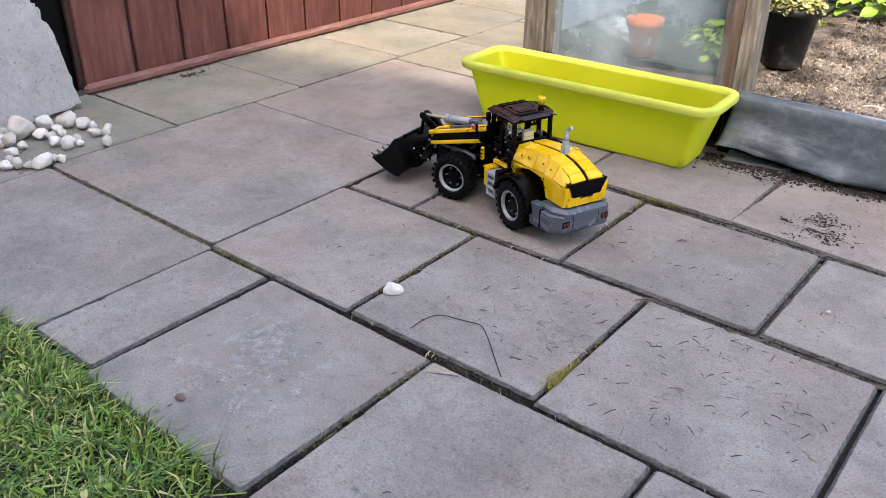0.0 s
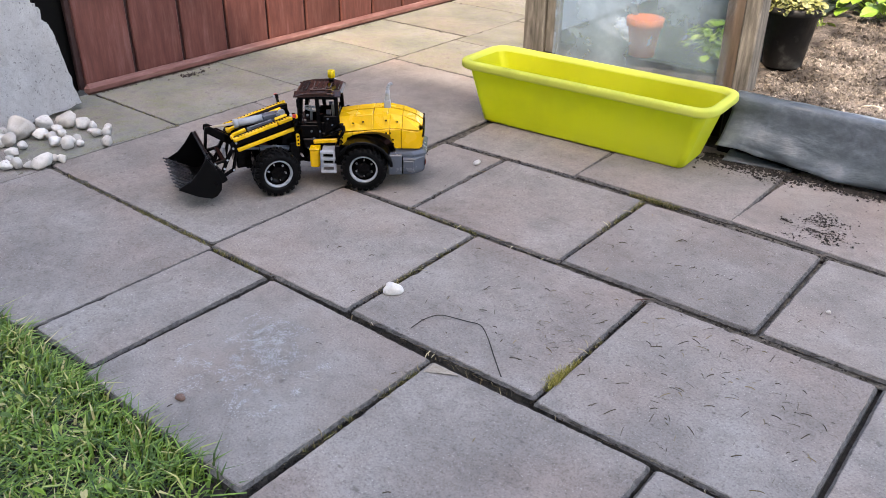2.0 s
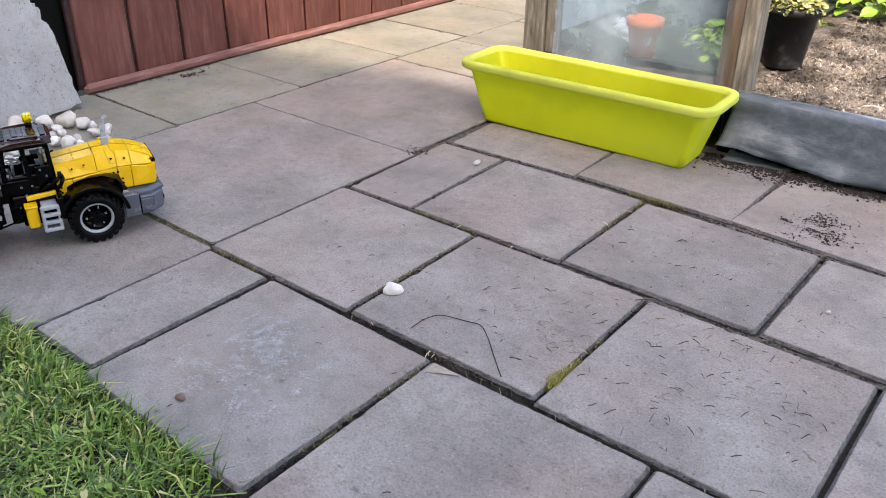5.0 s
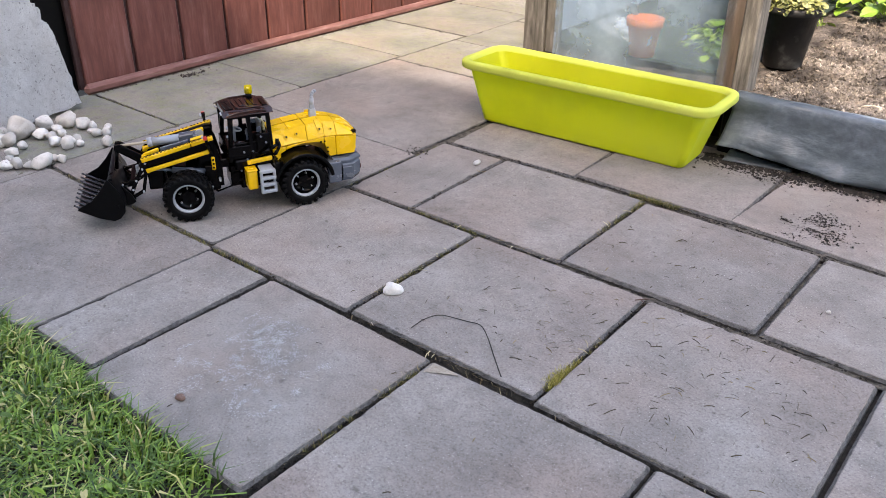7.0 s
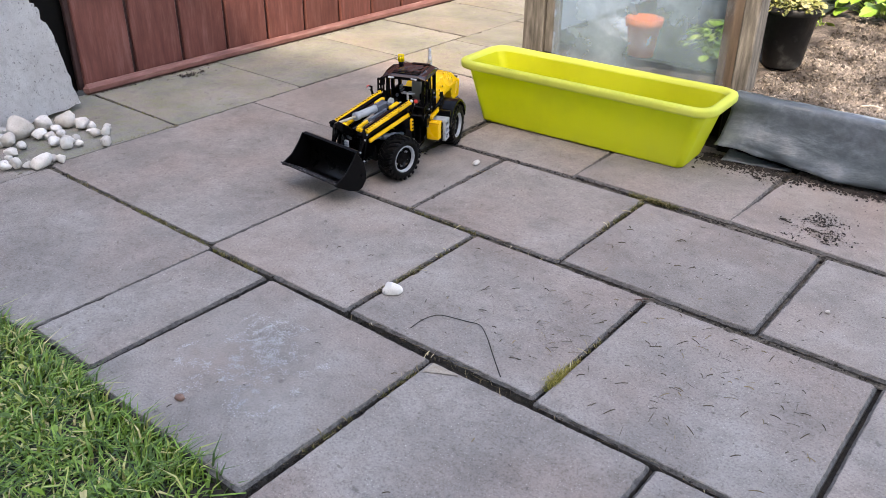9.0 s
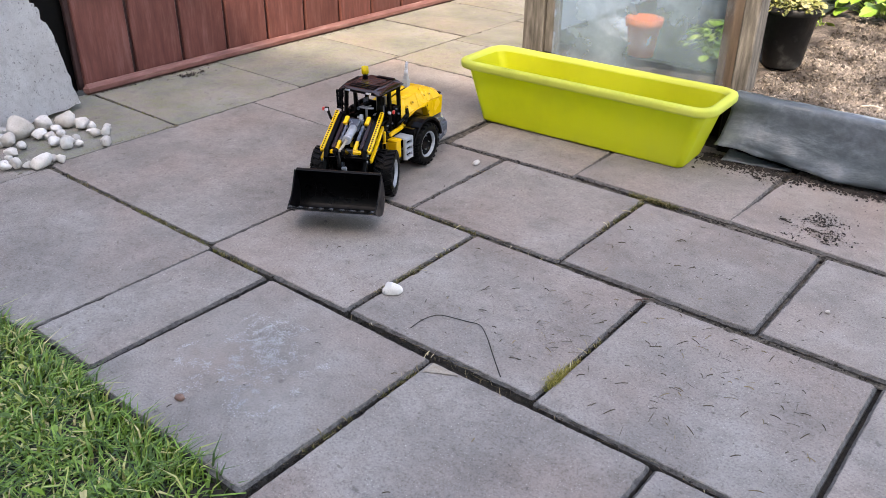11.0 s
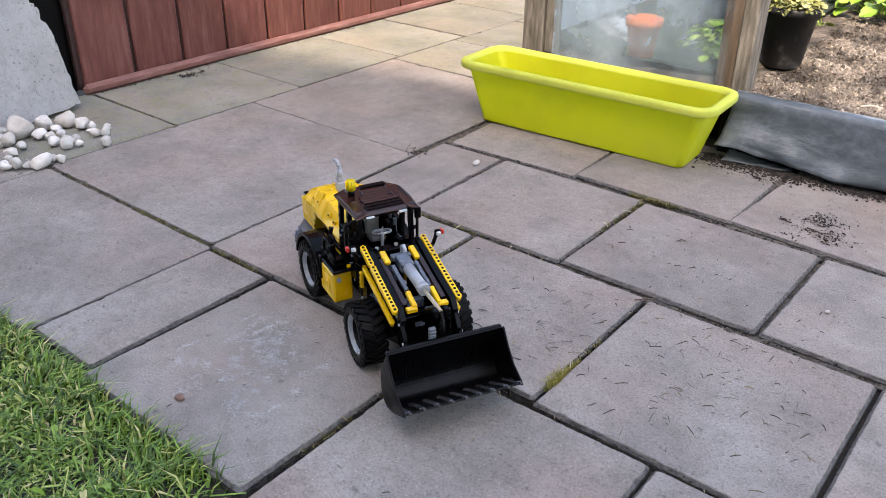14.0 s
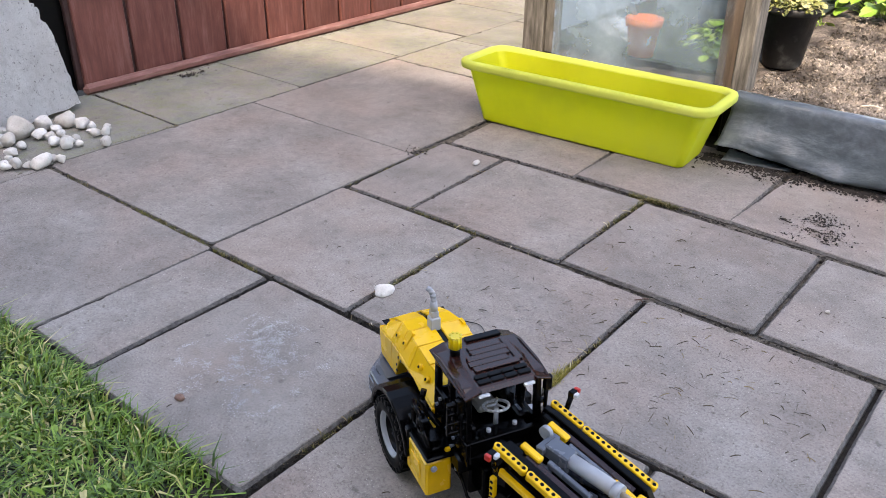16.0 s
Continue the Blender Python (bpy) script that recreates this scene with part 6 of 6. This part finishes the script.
        part("tower_beam", bm, YELLOW, ff, "short yellow tower beam")
        bm = B()
        box(bm, (0.168, 0.020 * s, 0.142), (0.034, 0.008, 0.008), Euler((0, 0.3, 0)).to_matrix(), 0.0015)
        box(bm, (0.184, 0.026 * s, 0.1345), (0.010, 0.018, 0.008), bevel=0.0015)
        part("cross_beam", bm, YELLOW, ff, "bent yellow cross beam")
        bm = B()
        box(bm, (0.040, 0.058 * s, 0.118), (0.008, 0.007, 0.030), bevel=0.0015)
        # Black discs stand for the shaded holes here too.
        for q in range(3):
            rod(bm, (0.040, 0.0610 * s, 0.109 + 0.009 * q), (0.040, 0.0619 * s, 0.109 + 0.009 * q), 0.0024, seg=10, mat=1)
        part("hinge_beam", bm, [YELLOW, BLACK], ff, "yellow perforated hinge beam")
        bm = B()
        box(bm, (0.118, 0.032 * s, 0.146), (0.110, 0.009, 0.014), Euler((0, 0.24, 0)).to_matrix(), 0.001)
        part("inner_beam", bm, plastic("brown_black_beam", (0.020, 0.008, 0.008), 0.2, dust=0.02, shine=0.35), ff, "dark inner boom beam")
        for x, z in ((0.190, 0.116), (0.206, 0.090), (0.223, 0.050), (0.194, 0.064), (0.215, 0.070), (0.235, 0.084), (0.182, 0.128)):
            bm = B()
            rod(bm, (x, 0.0480 * s, z), (x, 0.0508 * s, z), 0.0024, seg=10)
            part("pivot_pin", bm, PALE_GREY, ff)
    for s in (-1, 1):
        bm = B()
        box(bm, (0.118, 0.0195 * s, 0.1535), (0.062, 0.0065, 0.0075), Euler((0, 0.22, 0)).to_matrix(), 0.001)
        part("side_bar", bm, SLATE, ff, "slate-grey bar beside the cylinder")
        # lamps on arms
        bm = B()
        tube(bm, [(0.040, 0.046 * s, 0.135), (0.044, 0.060 * s, 0.148), (0.048, 0.069 * s, 0.165), (0.050, 0.074 * s, 0.183)], 0.0034, 8)
        box(bm, (0.050, 0.076 * s, 0.185), (0.008, 0.010, 0.009), bevel=0.001)
        arm = part("lamp_arm", bm, BLACK, ff, "black arm with lamps")
        bm = B()
        box(bm, (0.051, 0.0835 * s, 0.186), (0.008, 0.005, 0.008), bevel=0.001)
        part("marker_lamp", bm, RED, arm, "red marker lamp")
        bm = B()
        box(bm, (0.0565, 0.075 * s, 0.186), (0.005, 0.008, 0.006), bevel=0.001)
        part("clear_lamp", bm, CLEAR, arm, "clear lamp")
    # bucket cylinder
    bm = B()
    rod(bm, (0.106, 0, 0.162), (0.170, 0, 0.158), 0.0092, seg=18)
    rod(bm, (0.164, 0, 0.1584), (0.174, 0, 0.1577), 0.0102, seg=18)
    part("bucket_cylinder", bm, PALE_GREY, ff, "light grey bucket cylinder")
    bm = B()
    box(bm, (0.090, 0, 0.163), (0.034, 0.022, 0.018), Euler((0, 0.09, 0)).to_matrix(), 0.002)
    box(bm, (0.072, 0, 0.166), (0.012, 0.034, 0.010), bevel=0.0015)
    part("cylinder_mount", bm, SLATE, ff, "slate-grey cylinder mount")
    bm = B()
    rod(bm, (0.062, 0.006, 0.172), (0.062, 0.012, 0.172), 0.0085, seg=16)
    part("drive_knob", bm, PALE_GREY, ff, "pale round knob")
    bm = B()
    rod(bm, (0.172, 0, 0.158), (0.236, 0, 0.156), 0.0032, seg=10)
    part("cylinder_rod", bm, plastic("tan_rod", (0.40, 0.33, 0.24), 0.3), ff, "tan piston rod")
    # linkage
    bm = B()
    for s in (-1, 1):
        prism(bm, [(0.242, 0.162), (0.232, 0.163), (0.180, 0.128), (0.180, 0.114), (0.194, 0.114), (0.244, 0.150)], 0.006 * s, 0.012 * s, 0.001)
        rod(bm, (0.238, 0.005 * s, 0.157), (0.238, 0.014 * s, 0.157), 0.0045, seg=10)
    box(bm, (0.182, 0, 0.118), (0.012, 0.100, 0.012), bevel=0.001)
    box(bm, (0.214, 0, 0.086), (0.010, 0.084, 0.010), bevel=0.001)
    rod(bm, (0.238, 0, 0.156), (0.246, 0, 0.104), 0.0040, seg=10)
    part("tilt_linkage", bm, BLACK, ff, "black bucket tilt linkage")
    bm = B()
    box(bm, (0.203, 0.0, 0.092), (0.004, 0.010, 0.030), bevel=0.0006)
    for q in range(5):
        box(bm, (0.204, 0.0, 0.104 - 0.006 * q), (0.006, 0.012, 0.004), bevel=0.0006)
    part("gear_rack", bm, PALE_GREY, ff)
    # bucket
    prof = [(0.256, 0.118), (0.246, 0.102), (0.237, 0.082), (0.232, 0.060), (0.235, 0.041), (0.245, 0.028), (0.258, 0.0235), (0.285, 0.033), (0.3263, 0.0565)]
    fine = []
    for i in range(len(prof) - 1):
        p0, p1, p2, p3 = [Vector(prof[min(max(i + k, 0), len(prof) - 1)]) for k in (-1, 0, 1, 2)]
        for f in (0.0, 0.34, 0.67):
            fine.append(tuple(0.5 * (2 * p1 + (p2 - p0) * f + (2 * p0 - 5 * p1 + 4 * p2 - p3) * f * f + (3 * p1 - p0 - 3 * p2 + p3) * f ** 3)))
    prof = fine + [prof[-1]]
    bm = B()
    W = 0.0935
    t = 0.0028
    inner = []
    for i, (x, z) in enumerate(prof):
        p, q = prof[max(0, i - 1)], prof[min(len(prof) - 1, i + 1)]
        dx, dz = q[0] - p[0], q[1] - p[1]
        ln = math.hypot(dx, dz)
        inner.append((x - dz / ln * t, z + dx / ln * t))
    loop = prof + inner[::-1]
    va = [bm.verts.new((x, -W, z)) for x, z in loop]
    vb = [bm.verts.new((x, W, z)) for x, z in loop]
    k = len(loop)
    for i in range(k):
        j = (i + 1) % k
        bm.faces.new((va[i], vb[i], vb[j], va[j]))
    n = len(prof)
    for v in (va, vb):
        for i in range(n - 1):
            bm.faces.new((v[i], v[i + 1], v[k - 2 - i], v[k - 1 - i]))
    bmesh.ops.recalc_face_normals(bm, faces=bm.faces[:])
    for s in (-1, 1):
        prism(bm, [(0.259, 0.119), (0.237, 0.084), (0.231, 0.060), (0.234, 0.040), (0.245, 0.0265), (0.258, 0.022), (0.286, 0.031), (0.328, 0.055), (0.321, 0.061), (0.297, 0.073), (0.277, 0.094)], W * s, (W + 0.003) * s, 0.0006)
    for s in (-1, 1):
        for y in (0.042, 0.056):
            prism(bm, [(0.238, 0.088), (0.218, 0.062), (0.212, 0.046), (0.222, 0.040), (0.236, 0.040)], y * s, (y + 0.004) * s, 0.0006)
    box(bm, (0.252, 0, 0.116), (0.006, 2 * W, 0.006), bevel=0.001)
    part("bucket", bm, plastic("black_bucket", (0.0018, 0.0018, 0.0022), 0.3, dust=0.004, shine=0.12), ff, "black loader bucket")
    turn = Euler((0, -math.atan2(0.0235, 0.0413), 0)).to_matrix()
    TOOTH = plastic("dusty_black_teeth", (0.036, 0.036, 0.039), 0.22, dust=0.05)
    for i in range(9):
        y = -0.089 + 0.02225 * i
        bm = B()
        m = Matrix.Translation((0.3150, y, 0.0534)) @ turn.to_4x4()
        box(bm, m @ Vector((-0.014, 0, 0.0008)), (0.056, 0.0085, 0.0046), turn, 0.0012)
        box(bm, m @ Vector((0.015, 0, 0.0004)), (0.014, 0.0046, 0.0030), turn, 0.0008)
        rod(bm, m @ Vector((-0.020, 0, 0.0)), m @ Vector((-0.010, 0, 0.001)), 0.0012, seg=6)
        part("bucket_tooth", bm, TOOTH, ff)
    return ff


build_rear()
FRONT = build_front()
WHEELS = [(wheel(1, "front wheel"), True, 1), (wheel(-1, "front wheel"), True, -1), (wheel(1, "rear wheel"), False, 1), (wheel(-1, "rear wheel"), False, -1)]
build_paving()
joint_filling()

# ---- the drive: seconds, hinge x and y, heading of the rear half, bend of the front half ----
DRIVE_OUT = [(0.0, 0.339, 0.610, 158.5, 28.0), (0.5, 0.209, 0.614, 173.0, 27.9), (1.0, 0.068, 0.567, 189.4, 28.3), (1.5, -0.027, 0.487, 205.4, 28.4),
             (2.0, -0.110, 0.395, 218.0, 25.7), (2.5, -0.160, 0.295, 228.4, 21.8), (3.0, -0.196, 0.170, 242.0, 10.6), (3.5, -0.225, 0.046, 249.6, 0.2),
             (4.0, -0.267, -0.078, 249.1, -1.5), (4.2, -0.282, -0.126, 248.8, -1.9)]
DRIVE_BACK = [(4.7, -0.316, -0.213, 248.0, -1.5), (5.1, -0.321, -0.226, 247.5, 0.5), (5.6, -0.283, -0.118, 243.5, 3.2), (6.3, -0.204, 0.076, 238.0, 2.4),
              (6.5, -0.180, 0.114, 238.0, 0.0), (7.0, -0.134, 0.183, 243.6, -8.8), (7.5, -0.060, 0.282, 256.8, -21.0), (8.0, -0.024, 0.398, 269.2, -24.4),
              (8.5, 0.001, 0.522, 281.6, -25.0), (9.0, 0.006, 0.630, 290.8, -24.2), (9.2, 0.006, 0.632, 291.0, -24.1)]
DRIVE_CLOSE = [(9.8, 0.006, 0.633, 288.0, -4.0), (10.3, 0.005, 0.608, 283.0, 16.0), (10.8, 0.002, 0.522, 279.3, 21.4), (11.3, 0.009, 0.413, 280.2, 22.7),
               (11.5, 0.030, 0.363, 284.9, 23.0), (12.0, 0.092, 0.270, 295.7, 22.2), (12.5, 0.164, 0.193, 304.9, 21.5), (13.0, 0.264, 0.118, 316.5, 19.6),
               (13.5, 0.374, 0.076, 329.0, 10.0), (14.0, 0.480, 0.032, 336.4, -3.6), (14.5, 0.582, -0.024, 334.9, -5.8), (15.0, 0.690, -0.097, 330.5, -0.8),
               (15.5, 0.788, -0.164, 328.2, 10.4), (16.0, 0.904, -0.224, 332.9, 22.0)]


def drive_samples():
    """The drive every tenth of a second, through smooth slopes, with the way that each wheel has rolled."""
    keys = np.array(DRIVE_OUT + DRIVE_BACK + DRIVE_CLOSE)
    ts, vals = keys[:, 0], keys[:, 1:]
    slopes = np.zeros_like(vals)
    step = (vals[1:] - vals[:-1]) / (ts[1:] - ts[:-1])[:, None]
    slopes[0], slopes[-1] = step[0], step[-1]
    for i in range(1, len(ts) - 1):
        h0, h1 = ts[i] - ts[i - 1], ts[i + 1] - ts[i]
        slopes[i] = (step[i - 1] * h1 + step[i] * h0) / (h0 + h1)
    out = []
    for k in range(161):
        t = k / 10
        i = int(min(max(np.searchsorted(ts, t, "right") - 1, 0), len(ts) - 2))
        h = ts[i + 1] - ts[i]
        s = (t - ts[i]) / h
        v = ((2 * s ** 3 - 3 * s ** 2 + 1) * vals[i] + (s ** 3 - 2 * s ** 2 + s) * h * slopes[i]
             + (3 * s ** 2 - 2 * s ** 3) * vals[i + 1] + (s ** 3 - s ** 2) * h * slopes[i + 1])
        out.append((t, *v))
    return out


def motions():
    rows = drive_samples()
    walk(LOADER, [(t, pose(x, y, 0.001, 0, 0, h)) for t, x, y, h, b in rows])
    walk(FRONT, [(t, pose(0, 0, 0, 0, 0, b)) for t, x, y, h, b in rows])
    for ob, ahead, side in WHEELS:
        path, spin, last = [], 0.0, None
        for t, x, y, h, b in rows:
            axle = AXLE_FRONT if ahead else AXLE_REAR
            a = radians(b) if ahead else 0.0
            local = Vector((axle * math.cos(a) - side * TRACK * math.sin(a), axle * math.sin(a) + side * TRACK * math.cos(a)))
            hh = radians(h)
            at = Vector((x + local.x * math.cos(hh) - local.y * math.sin(hh), y + local.x * math.sin(hh) + local.y * math.cos(hh)))
            if last is not None:
                spin += math.degrees((at - last).dot(Vector((math.cos(hh + a), math.sin(hh + a)))) / R_WHEEL)
            last = at
            path.append((t, pose(local.x, local.y, R_WHEEL, 0, 0, math.degrees(a)) @ pose(0, 0, 0, 0, spin, 0)))
        walk(ob, path)
    walk(WHITE_STONE, [(0.0, pose(0.428, 0.108, 0.0015, 0, 0, 20)), (13.3, pose(0.428, 0.108, 0.0015, 0, 0, 20)), (13.7, pose(0.418, 0.097, 0.0015, 0, 0, 60)),
                       (16.0, pose(0.418, 0.097, 0.0015, 0, 0, 60))])


motions()
